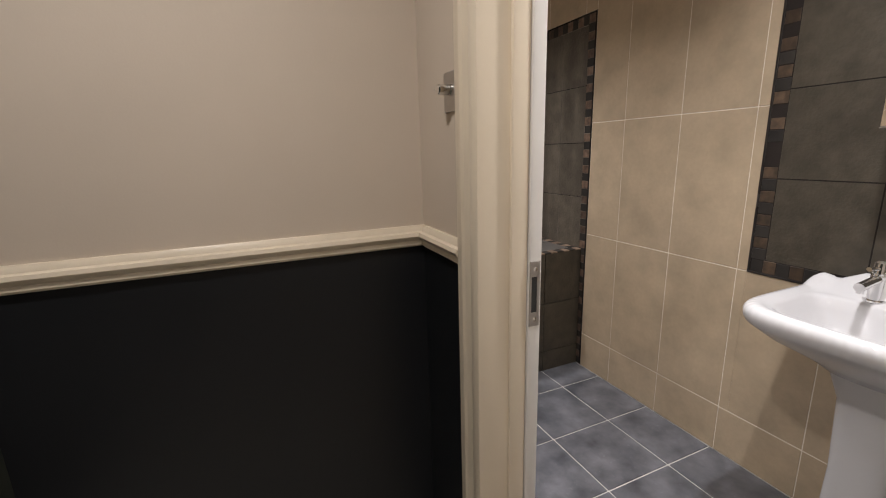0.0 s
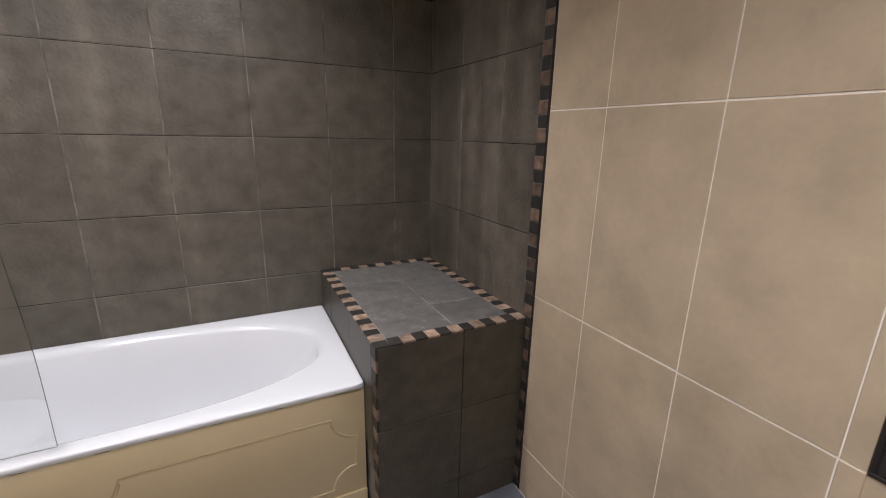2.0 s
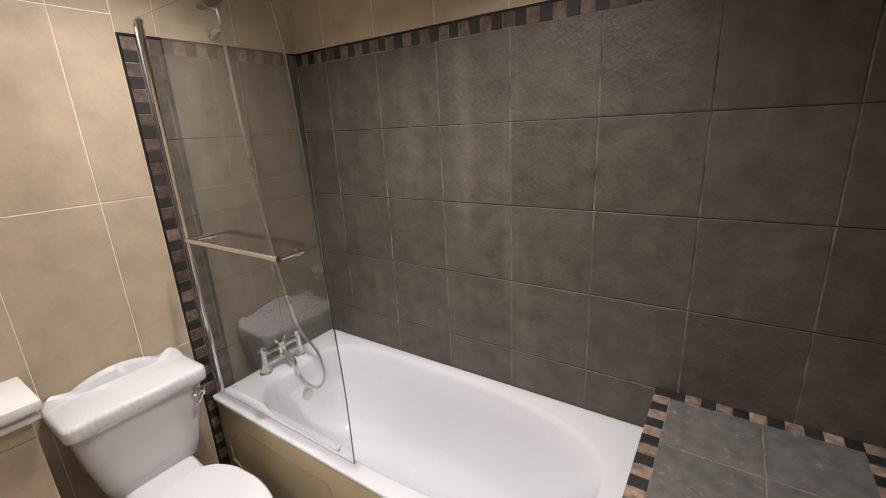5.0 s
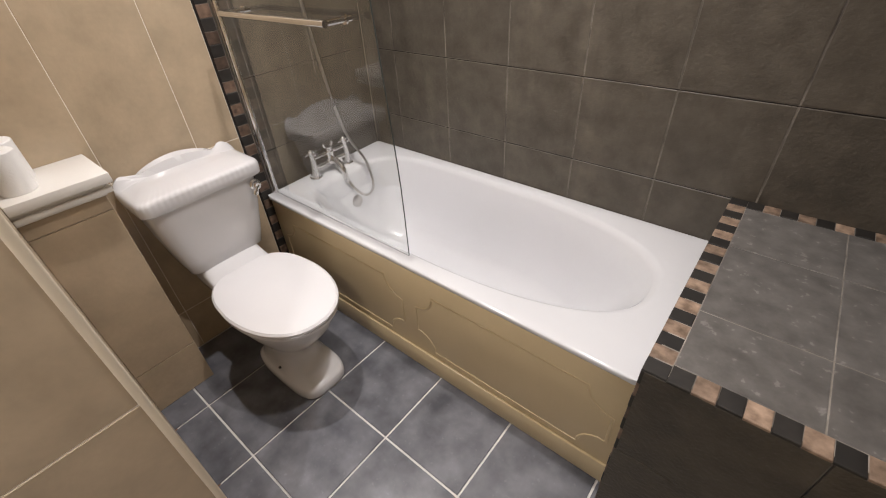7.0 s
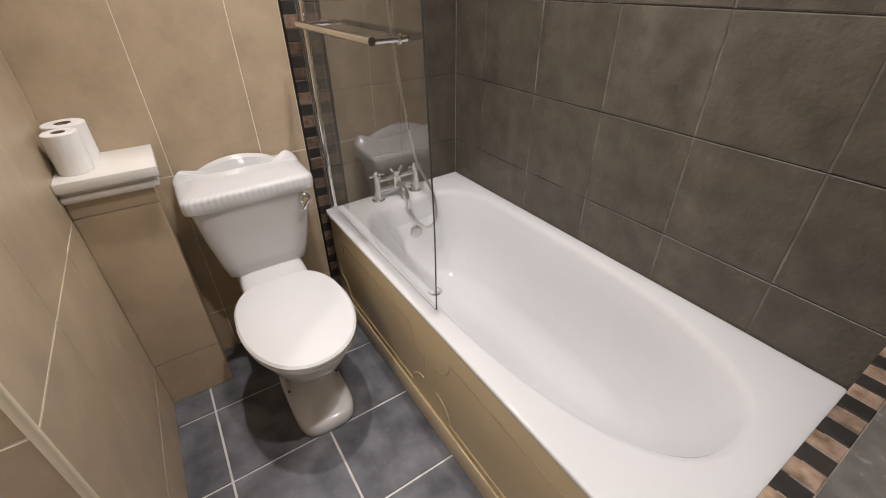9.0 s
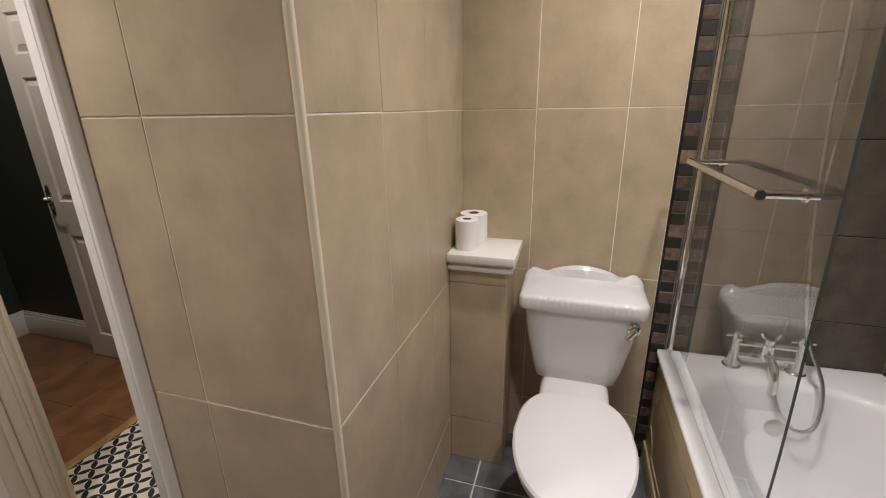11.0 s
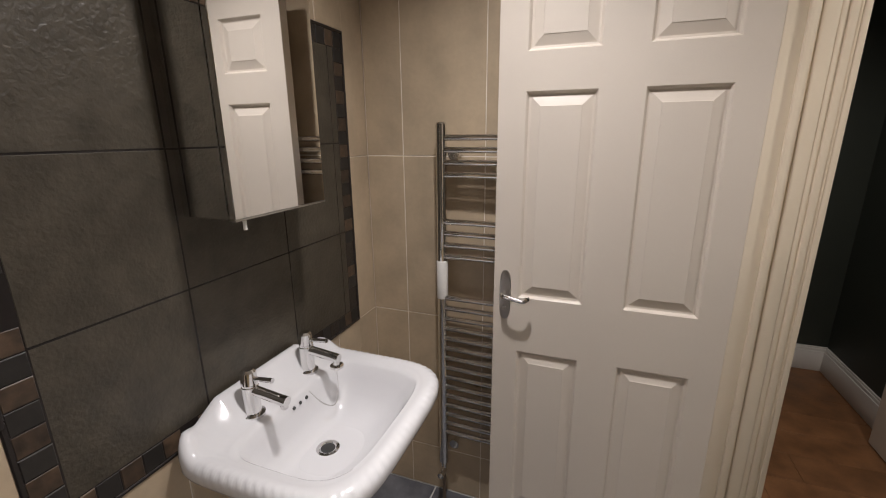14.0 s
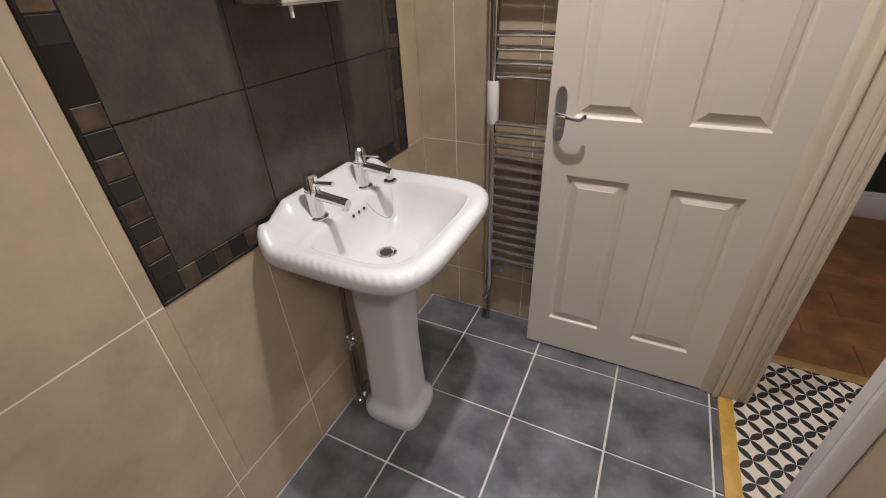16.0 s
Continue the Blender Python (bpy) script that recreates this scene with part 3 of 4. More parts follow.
def bath_panel():
    p = thing("bath_side_board", "cream moulded bath side panel with notched relief", "bath panel")
    bm = bmesh.new()
    box(bm, 0.002, LX - 0.001, 2.176, 2.186, 0.0, 0.520, 0.002)
    box(bm, 0.002, LX - 0.001, 2.167, 2.177, 0.0, 0.098, 0.004)
    part("body", bm, PANEL, p)
    worn = bmesh.new()
    for k in range(26):
        a = 0.55 + k * 0.040 + random.uniform(-0.012, 0.012)
        box(worn, a, a + random.uniform(0.008, 0.034), 2.1735, 2.177, 0.5095 - random.uniform(0.0, 0.004), 0.5135)
    tagged(part("worn_edge", worn, RUBBER, p, "dark worn sealant line"), kind="stuff")
    for a, b in ((0.05, 0.795), (0.864, 1.606)):
        z0, z1, r = 0.126, 0.411, 0.083
        pts = []
        for (cx, cz), start in (((a, z0), 90), ((b, z0), 180), ((b, z1), 270), ((a, z1), 0)):
            arc = []
            for k in range(7):
                t = radians(start - 90 * k / 6)
                arc.append((cx + r * math.cos(t), cz + r * math.sin(t)))
            if (cx, cz) == (a, z0):
                arc = [(a, z0 + r + 0.03), (a + 0.0, z0 + r)] + arc[1:-1] + [(a + r, z0)]
            pts += arc
        ridge = bmesh.new()
        ring = [Vector((x, 2.1755, z)) for x, z in pts]
        rings = []
        m = len(ring)
        for i, q in enumerate(ring):
            d = (ring[(i + 1) % m] - ring[i - 1]).normalized()
            out = Vector((-d.z, 0, d.x))
            rings.append([q + out * s * 0.006 + Vector((0, 0.002 - 0.005 * math.sqrt(max(0, 1 - s * s)), 0)) for s in (-1, -0.6, 0, 0.6, 1)])
        loft(ridge, rings + [rings[0]], False, False)
        part("moulding", ridge, PANEL, p)


bath_panel()


def bath_mixer():
    m = thing("bath_mixer_tap", "chrome bath shower mixer on the tub rim", "tap")
    x, z = 0.066, 0.538
    for y in (2.395, 2.585):
        part("pillar", lathe(bmesh.new(), [(0.029, 0), (0.029, 0.005), (0.023, 0.010), (0.016, 0.060), (0.0135, 0.105), (0.018, 0.110), (0.018, 0.132), (0.012, 0.138)], Matrix.Translation((x, y, z))), CHROME, m)
        head = bmesh.new()
        for dx, dy in ((0.034, 0.0), (0.0, 0.034)):
            tube(head, [(x - dx, y - dy, z + 0.121), (x + dx, y + dy, z + 0.121)], [0.0068, 0.0050, 0.0068][:2], 10)
        lathe(head, [(0.013, 0.110), (0.013, 0.130), (0.006, 0.140)], Matrix.Translation((x, y, z)), 14)
        part("cross_handle", head, CHROME, m)
    for h, thick in ((0.048, 0.0125), (0.094, 0.0105)):
        part("crossbar", tube(bmesh.new(), [(x, 2.39, z + h), (x, 2.59, z + h)], thick, 16), CHROME, m)
    body = lathe(bmesh.new(), [(0.014, 0.036), (0.020, 0.042), (0.020, 0.100), (0.015, 0.104), (0.015, 0.112), (0.018, 0.115), (0.018, 0.122), (0.008, 0.127)], Matrix.Translation((x + 0.004, 2.49, z)), 20)
    part("diverter", body, CHROME, m)
    spout = bmesh.new()
    tube(spout, curve_points([(x + 0.010, 2.49, z + 0.060), (x + 0.045, 2.49, z + 0.062), (x + 0.082, 2.49, z + 0.040), (x + 0.096, 2.49, z - 0.004), (x + 0.098, 2.49, z - 0.030)], 5), 0.0135, 14)
    part("spout", spout, CHROME, m)
    cradle = bmesh.new()
    for dy in (-0.026, 0.026):
        tube(cradle, curve_points([(x + 0.004, 2.49, z + 0.120), (x + 0.004, 2.49 + dy * 0.7, z + 0.125), (x + 0.004, 2.49 + dy, z + 0.142)], 4), 0.0055, 10)
    part("cradle", cradle, CHROME, m)


bath_mixer()


def shower():
    s = thing("hand_shower", "chrome hand shower on a wall bracket with a long hose", "shower")
    bracket = bmesh.new()
    lathe(bracket, [(0.026, 0), (0.026, 0.008), (0.012, 0.014), (0.012, 0.06), (0.020, 0.062), (0.020, 0.095)], Matrix.Translation((0.0, 2.47, 2.005)) @ pose(0, 0, 0, 0, 90), 18)
    part("bracket", bracket, CHROME, s)
    handle = bmesh.new()
    tube(handle, curve_points([(0.075, 2.47, 1.98), (0.085, 2.465, 2.035), (0.115, 2.435, 2.085), (0.155, 2.40, 2.10)], 5), [0.011] * 8 + [0.013] * 8, 14)
    part("handle", handle, CHROME, s)
    head = lathe(bmesh.new(), [(0.016, 0.045), (0.030, 0.035), (0.050, 0.012), (0.052, 0.0), (0.046, -0.004), (0.010, -0.006)], Matrix.Translation((0.195, 2.375, 2.062)) @ pose(0, 0, 0, 12, -22), 28)
    part("spray_head", head, CHROME, s)
    hose = bmesh.new()
    pts = curve_points([(0.075, 2.47, 1.985), (0.085, 2.475, 1.7), (0.10, 2.50, 1.2), (0.125, 2.550, 0.76), (0.190, 2.600, 0.575), (0.230, 2.590, 0.46), (0.225, 2.545, 0.425), (0.195, 2.505, 0.47), (0.150, 2.488, 0.545), (0.100, 2.485, 0.600)], 22)
    tube(hose, pts, [0.0068 if i % 2 else 0.0056 for i in range(len(pts))], 10)
    part("hose", hose, STEEL, s, "ribbed metal hose")


shower()


def sail(y):
    """The pane: its free edge leans in and rounds off at the top."""
    free = [(0.834, 0.537), (0.834, 0.80), (0.823, 1.02), (0.810, 1.25), (0.798, 1.45), (0.789, 1.60), (0.776, 1.79), (0.760, 1.87), (0.747, 1.935), (0.732, 1.978), (0.705, 2.004), (0.66, 2.016), (0.59, 2.018)]
    line = [(p.x, p.z) for p in curve_points([(a, 0, c) for a, c in free], 4)] + [(0.030, 2.018), (0.030, 0.537)]
    bm = bmesh.new()
    loft(bm, [[Vector((a, y + d, c)) for a, c in line] for d in (-0.0025, 0.0025)])
    for f in bm.faces:
        f.material_index = 1 if len(f.verts) == 4 else 0
    return bm


def bath_screen():
    s = thing("bath_screen", "clear glass bath screen with a chrome pole", "bath screen")
    y = 2.205
    pane = part("glass_pane", sail(y), [GLASS, GLASS_EDGE], s, "clear glass pane")
    pane.visible_shadow = False
    pole = bmesh.new()
    tube(pole, [(0.020, y, 0.531), (0.020, y, 2.0)], 0.013, 18)
    part("pole", pole, CHROME, s)
    part("cap", lathe(bmesh.new(), [(0.017, 0), (0.017, 0.012), (0.010, 0.018)], Matrix.Translation((0.020, y, 1.998)), 18), CHROME, s)
    channel = part("wall_channel", box(bmesh.new(), 0.0015, 0.012, y - 0.014, y + 0.014, 0.531, 1.99, 0.002), STEEL, s)
    rail = bmesh.new()
    tube(rail, [(0.185, y - 0.075, 1.262), (0.712, y - 0.075, 1.262)], 0.0095, 14)
    part("towel_rail", rail, CHROME, s)
    for x in (0.195, 0.700):
        arm = bmesh.new()
        tube(arm, [(x, y - 0.075, 1.262), (x, y + 0.022, 1.262)], 0.008, 14)
        lathe(arm, [(0.013, -0.004), (0.013, 0.004)], Matrix.Translation((x, y, 1.262)) @ pose(0, 0, 0, 90), 16)
        part("rail_arm", arm, CHROME, s)


bath_screen()


# ---- toilet ----
def toilet():
    t = thing("toilet", "white close-coupled toilet with a scalloped cistern lid", "toilet")
    cy = 1.868

    def slab_ring(z, x0, x1, half, r=6, count=64):
        return [Vector((min(max(v.x, x0), x1), v.y, v.z)) for v in egg((x0 + x1) / 2, cy, z, (x1 - x0) / 2, (x1 - x0) / 2, half, r, count)]

    tank = bmesh.new()
    loft(tank, [slab_ring(0.436, 0.03, 0.165, 0.136), slab_ring(0.446, 0.02, 0.178, 0.147), slab_ring(0.50, 0.016, 0.186, 0.160), slab_ring(0.62, 0.012, 0.198, 0.183), slab_ring(0.745, 0.010, 0.205, 0.200)])
    cistern = part("cistern", tank, CERAMIC, t, sharp=50)
    lid = bmesh.new()

    def lid_outline(z, x0, x1, half, r=0.030, count=400):
        # a rounded rectangle with evenly spaced points
        cx, cw, ch = (x0 + x1) / 2, (x1 - x0) / 2 - r, half - r
        arc = math.pi * r / 2
        total, out = 4 * (cw + ch + arc), []
        for i in range(count):
            d = total * i / count
            side = 0
            while True:
                run = 2 * (ch if side % 2 == 0 else cw)
                if d < run + arc:
                    break
                d, side = d - run - arc, side + 1
            lead, across = (ch, cw) if side % 2 == 0 else (cw, ch)
            t = max(0.0, d - run) / r
            px, py = (across + r * math.cos(t), -lead + min(d, run) + r * math.sin(t))
            for _ in range(side):
                px, py = -py, px
            out.append(Vector((cx + px, cy + py, z)))
        return out

    rings = [lid_outline(z, a, b, h, min(0.030, (b - a) / 3)) for z, a, b, h in ((0.738, 0.008, 0.215, 0.207), (0.744, 0.006, 0.221, 0.214), (0.760, 0.006, 0.222, 0.216), (0.780, 0.006, 0.222, 0.216), (0.788, 0.006, 0.219, 0.213), (0.7925, 0.007, 0.212, 0.207), (0.7945, 0.010, 0.200, 0.197), (0.798, 0.030, 0.150, 0.170), (0.802, 0.042, 0.120, 0.150))]

    def crest(v):
        k = min(1, max(0, (0.046 - v.x) / 0.024))
        k = k * k * (3 - 2 * k)
        u = abs(v.y - cy)
        shape = 0.016 + 0.036 * max(0, math.cos(u / 0.135 * math.pi / 2)) ** 0.75 if u < 0.135 else 0.016 + 0.016 * max(0, math.cos(min(1, abs(u - 0.180) / 0.030) * math.pi / 2))
        return shape * k

    for i, ring in enumerate(rings):
        for v in ring:
            if i >= 4:
                v.z += crest(v)
            rope = math.cos((v.y + v.x) * 2 * math.pi / 0.0195 + i * 0.9)
            if 3 <= i <= 6 and v.x > 0.19:
                v.x += 0.0011 * rope
            elif 3 <= i <= 6 and abs(v.y - cy) > 0.2:
                v.y += math.copysign(0.0009 * rope, v.y - cy)
    loft(lid, rings)
    part("cistern_lid", lid, CERAMIC, t, "scalloped ceramic lid", sharp=42)
    flush = bmesh.new()
    lathe(flush, [(0.021, 0), (0.021, 0.006), (0.015, 0.011), (0.015, 0.024), (0.010, 0.028)], Matrix.Translation((0.203, 2.040, 0.703)) @ pose(0, 0, 0, 0, 90), 20)
    tube(flush, curve_points([(0.224, 2.044, 0.703), (0.229, 2.030, 0.692), (0.231, 2.018, 0.676)], 4), [0.0085] * 5 + [0.0105] * 4, 12)
    part("flush_lever", flush, CHROME, cistern, "chrome flush lever")
    bowl = bmesh.new()
    rows = [(0.0, 0.46, 0.190, 0.19, 0.104, 4), (0.010, 0.46, 0.196, 0.19, 0.108, 4), (0.042, 0.46, 0.194, 0.19, 0.107, 4), (0.050, 0.46, 0.188, 0.18, 0.103, 3.8), (0.056, 0.46, 0.176, 0.175, 0.098, 3.4), (0.064, 0.45, 0.146, 0.17, 0.094, 3.0), (0.085, 0.44, 0.122, 0.17, 0.088, 2.6), (0.13, 0.44, 0.112, 0.17, 0.085, 2.4), (0.18, 0.44, 0.128, 0.17, 0.088, 2.3),
            (0.25, 0.44, 0.190, 0.19, 0.115, 2.3), (0.32, 0.44, 0.245, 0.21, 0.150, 2.2), (0.37, 0.44, 0.268, 0.22, 0.168, 2.2), (0.392, 0.44, 0.272, 0.22, 0.172, 2.2), (0.398, 0.44, 0.262, 0.21, 0.164, 2.2)]
    loft(bowl, [egg(x, cy, z, f, b, h, p, 64) for z, x, f, b, h, p in rows])
    part("bowl", bowl, CERAMIC, t, sharp=50)
    neck = bmesh.new()
    loft(neck, [slab_ring(z, a, b, h, 5) for z, a, b, h in ((0.30, 0.06, 0.30, 0.09), (0.36, 0.04, 0.30, 0.12), (0.398, 0.03, 0.30, 0.125), (0.425, 0.025, 0.22, 0.120), (0.455, 0.03, 0.17, 0.112))])
    part("neck", neck, CERAMIC, t)
    def lid_ring(z, front, back, half):
        out = egg(0.455, cy, z, front, back, half, 2.15, 72, 5.0)
        for v in out:
            if v.x < 0.455:
                v.y = cy + (v.y - cy) * (1 - 0.27 * ((0.455 - v.x) / back) ** 2)
        return out

    seat = bmesh.new()
    loft(seat, [lid_ring(z, f, b, h) for z, f, b, h, p in ((0.398, 0.272, 0.205, 0.176, 2.15), (0.400, 0.278, 0.21, 0.181, 2.15), (0.410, 0.279, 0.21, 0.182, 2.15), (0.413, 0.272, 0.205, 0.176, 2.15))])
    part("seat", seat, PLASTIC, t)
    cover = bmesh.new()
    loft(cover, [lid_ring(z, f, b, h) for z, f, b, h, p in ((0.415, 0.276, 0.212, 0.180, 2.15), (0.417, 0.282, 0.216, 0.185, 2.15), (0.427, 0.283, 0.217, 0.186, 2.15), (0.434, 0.276, 0.210, 0.179, 2.15), (0.437, 0.25, 0.19, 0.158, 2.15), (0.438, 0.12, 0.1, 0.08, 2.1))])
    part("seat_lid", cover, PLASTIC, t, "closed white seat lid")
    for dy in (-0.07, 0.07):
        part("bolt_hole", lathe(bmesh.new(), [(0.005, -0.004), (0.005, 0.003)], Matrix.Translation((0.47, cy + dy * 1.33, 0.083)) @ pose(0, 0, 0, 72 if dy < 0 else -72), 10), RUBBER, t)


toilet()

shelf = thing("shelf_cap", "white moulded wooden shelf top on the pipe boxing", "shelf")
cap = bmesh.new()
box(cap, 0.001, 0.236, NOOK + 0.001, 1.636, 0.900, 0.930, 0.003)
part("top_board", cap, WHITE_PAINT, shelf)
mould = bmesh.new()
for k, (d, z0, z1) in enumerate(((0.0, 0.858, 0.868), (0.016, 0.868, 0.884), (0.007, 0.884, 0.900))):
    box(mould, 0.001, 0.205 + d, NOOK + 0.001, 1.612 + d, z0, z1, 0.0015)
part("moulding", mould, WHITE_PAINT, shelf)


def toilet_roll(x, y, z, label, tall=1.0, thick=1.0):
    r = thing("toilet_roll", label, "toilet roll", "rolls on the shelf")
    bm = bmesh.new()
    loft(bm, [[Vector((q * math.cos(a * math.pi / 20), q * math.sin(a * math.pi / 20), h)) for a in range(40)] for q, h in ((0.02, 0.0), (0.050, 0.0), (0.052, 0.002), (0.052, 0.110), (0.050, 0.112), (0.021, 0.112), (0.021, 0.002), (0.02, 0.0))], False, False)
    part("paper", bm, PAPER, r)
    core = bmesh.new()
    loft(core, [[Vector((q * math.cos(a * math.pi / 14), q * math.sin(a * math.pi / 14), h)) for a in range(28)] for q, h in ((0.0208, 0.001), (0.0208, 0.1115), (0.0195, 0.1115), (0.0195, 0.001))], False, False)
    part("core", core, CARD, r, "grey cardboard core")
    r.matrix_basis = pose(x, y, z) @ Matrix.Diagonal((thick, thick, tall, 1))


toilet_roll(0.056, 1.452, 0.930, "full white toilet roll standing upright on the shelf")
toilet_roll(0.151, 1.448, 0.930, "thinner white toilet roll standing before the full one", 0.99, 0.80)


# ---- basin ----
def basin():
    b = thing("pedestal_basin", "white pedestal basin with a rope-moulded rim", "basin")
    cy, n = 0.648, 320

    def ring(z, cx, front, back, half, p, q, wave=0.0, lift=0.0):
        # front faces -x; the points are spaced evenly round the outline
        dense = [Vector((v.x, v.y)) for v in egg(0, 0, z, back, front, half, q, 1500, p)]
        steps = [(b - a).length for a, b in zip(dense, dense[1:] + dense[:1])]
        total, k, run, out = sum(steps), 0, 0.0, []
        for i in range(n):
            goal = total * i / n
            while run + steps[k] < goal:
                run += steps[k]
                k += 1
            v = dense[k].lerp(dense[(k + 1) % 1500], (goal - run) / max(steps[k], 1e-9))
            x, y = cx + v.x, cy + v.y
            if wave and x < 2.10:
                w = wave * math.cos((i + z * 70) * 2 * math.pi / 4)
                d = v.normalized()
                x, y = x + d.x * w, y + d.y * w
            z2 = z
            if lift:
                f = min(1, max(0, (x - 2.105) / 0.055))
                f = f * f * (3 - 2 * f)
                u = abs(y - cy)
                g = 0.058 if u < 0.14 else 0.058 - 0.030 * min(1, (u - 0.14) / 0.055) if u < 0.21 else 0.030 + 0.008 * max(0, 1 - abs(u - 0.235) / 0.025)
                z2 += lift * f * g
            out.append(Vector((min(x, EAST - 0.008), y, z2)))
        return out

    bowl = bmesh.new()
    c = 1.970
    rings = [ring(0.640, 2.03, 0.10, 0.12, 0.10, 3, 4), ring(0.690, 2.02, 0.15, 0.15, 0.16, 3, 5), ring(0.745, c, 0.190, 0.205, 0.228, 3.6, 6), ring(0.778, c, 0.222, 0.212, 0.262, 4.4, 7),
             ring(0.786, c, 0.229, 0.214, 0.269, 4.4, 8), ring(0.800, c, 0.2355, 0.216, 0.2745, 4.4, 8, 0.0004), ring(0.815, c, 0.2365, 0.216, 0.2755, 4.4, 8, 0.0003, 0.6), ring(0.825, c, 0.233, 0.216, 0.272, 4.4, 8, 0.0012, 0.9), ring(0.832, c, 0.226, 0.216, 0.266, 4.4, 8, 0.0025, 1.0),
             ring(0.836, c, 0.217, 0.212, 0.258, 4.3, 8, 0.0016, 1.0), ring(0.836, c, 0.205, 0.205, 0.247, 4.2, 8, 0.0, 1.0), ring(0.832, c, 0.195, 0.192, 0.238, 4.2, 8, 0, 1.0),
             ring(0.829, c, 0.186, 0.150, 0.230, 4.2, 7, 0, 0.5), ring(0.828, c - 0.01, 0.172, 0.136, 0.226, 4.0, 7), ring(0.826, c - 0.02, 0.163, 0.132, 0.217, 4.0, 7), ring(0.820, c - 0.02, 0.159, 0.126, 0.211, 3.8, 6.5),
             ring(0.790, c - 0.01, 0.150, 0.110, 0.198, 3.5, 6), ring(0.745, c, 0.137, 0.090, 0.176, 3.2, 5.5), ring(0.712, c, 0.112, 0.076, 0.142, 2.8, 5), ring(0.700, c, 0.075, 0.056, 0.09, 2.4, 3.5), ring(0.697, c + 0.01, 0.03, 0.03, 0.03, 2, 2)]
    loft(bowl, rings, True, True)
    part("bowl", bowl, CERAMIC, b, sharp=70)
    foot = bmesh.new()
    loft(foot, [egg(2.015, cy - 0.01, z, f, f, h, p, 64) for z, f, h, p in ((0.0, 0.108, 0.100, 4), (0.02, 0.112, 0.104, 4), (0.05, 0.108, 0.100, 4), (0.062, 0.094, 0.086, 4), (0.10, 0.086, 0.078, 4.5), (0.36, 0.080, 0.072, 4.5), (0.58, 0.088, 0.082, 4.2), (0.65, 0.105, 0.105, 4), (0.70, 0.12, 0.13, 3.5))])
    part("pedestal", foot, CERAMIC, b, sharp=50)
    waste = lathe(bmesh.new(), [(0.030, 0.0), (0.030, 0.003), (0.022, 0.004), (0.019, 0.001)], Matrix.Translation((c + 0.012, cy, 0.698)))
    w = part("waste", waste, CHROME, b, "chrome waste ring")
    part("waste_hole", lathe(bmesh.new(), [(0.019, 0.0), (0.019, 0.0022)], Matrix.Translation((c + 0.012, cy, 0.698))), RUBBER, w)
    for dy in (-0.028, 0, 0.028):
        hole = lathe(bmesh.new(), [(0.005, 0), (0.005, 0.0025)], Matrix.Translation((c + 0.103, cy - 0.018 + dy * 0.9, 0.802)) @ pose(0, 0, 0, 0, -76), 12)
        part("overflow_hole", hole, RUBBER, b)


basin()


def pillar_tap(y, label):
    t = thing("pillar_tap", label, "tap", "taps on the basin")
    x, z = 2.122, 0.828
    lean = Matrix.Translation((x, y, z))
    part("body", lathe(bmesh.new(), [(0.028, 0), (0.028, 0.007), (0.020, 0.009), (0.020, 0.080), (0.0185, 0.082), (0.0185, 0.086), (0.020, 0.088), (0.018, 0.118), (0.012, 0.124)], lean, 28), CHROME, t)
    sp = bmesh.new()
    tube(sp, [(x - 0.012, y, z + 0.070), (x - 0.108, y, z + 0.060)], 0.0128, 18)
    lathe(sp, [(0.009, 0), (0.009, 0.012)], Matrix.Translation((x - 0.098, y, z + 0.042)), 14)
    part("spout", sp, CHROME, t)
    lev = bmesh.new()
    tube(lev, [(x - 0.014, y, z + 0.102), (x - 0.072, y, z + 0.108)], [0.005, 0.0062], 12)
    part("lever", lev, CHROME, t)


pillar_tap(0.737, "chrome pillar tap with a short lever on the basin")
pillar_tap(0.527, "chrome pillar tap on the basin with the plug hung over it")
plug = thing("basin_plug", "chrome basin plug on a ball chain hung from the tap", "plug")
part("stopper", lathe(bmesh.new(), [(0.012, 0), (0.019, 0.004), (0.019, 0.010), (0.006, 0.013)], Matrix.Translation((2.030, 0.517, 0.850)), 20), CHROME, plug)
chain = bmesh.new()
for i, p in enumerate(curve_points([(2.030, 0.519, 0.850), (2.022, 0.530, 0.79), (2.022, 0.552, 0.757), (2.042, 0.578, 0.775), (2.066, 0.596, 0.815)], 9)):
    bmesh.ops.create_icosphere(chain, subdivisions=1, radius=0.0019, matrix=Matrix.Translation(p))
part("chain", chain, STEEL, plug)

pipes = thing("supply_pipes", "dull metal supply pipes behind the pedestal", "pipe")
for y, bend in ((0.652, 0.012), (0.684, -0.010)):
    bm = bmesh.new()
    tube(bm, curve_points([(2.172, y, 0.0), (2.170, y + bend * 0.3, 0.20), (2.166, y + bend, 0.36), (2.160, y + bend * 1.4, 0.50), (2.140, y, 0.72)], 6), 0.0072, 10)
    pipe = part("pipe", bm, COPPER, pipes)
    fitting = bmesh.new()
    lathe(fitting, [(0.0085, 0.262), (0.0125, 0.266), (0.0125, 0.286), (0.0095, 0.290), (0.0095, 0.306), (0.0125, 0.310), (0.0125, 0.330), (0.0085, 0.334)], Matrix.Translation((2.168, y + bend * 0.8, 0)), 8)
    tube(fitting, [(2.166, y + bend * 0.8, 0.298), (2.142, y + bend * 0.8 + 0.004, 0.298)], 0.005, 8)
    part("isolating_valve", fitting, CHROME, pipe, "small chrome isolating valve")
    part("pipe_collar", lathe(bmesh.new(), [(0.017, 0), (0.017, 0.004), (0.010, 0.010)], Matrix.Translation((2.172, y, 0.0)), 14), CHROME, pipe)


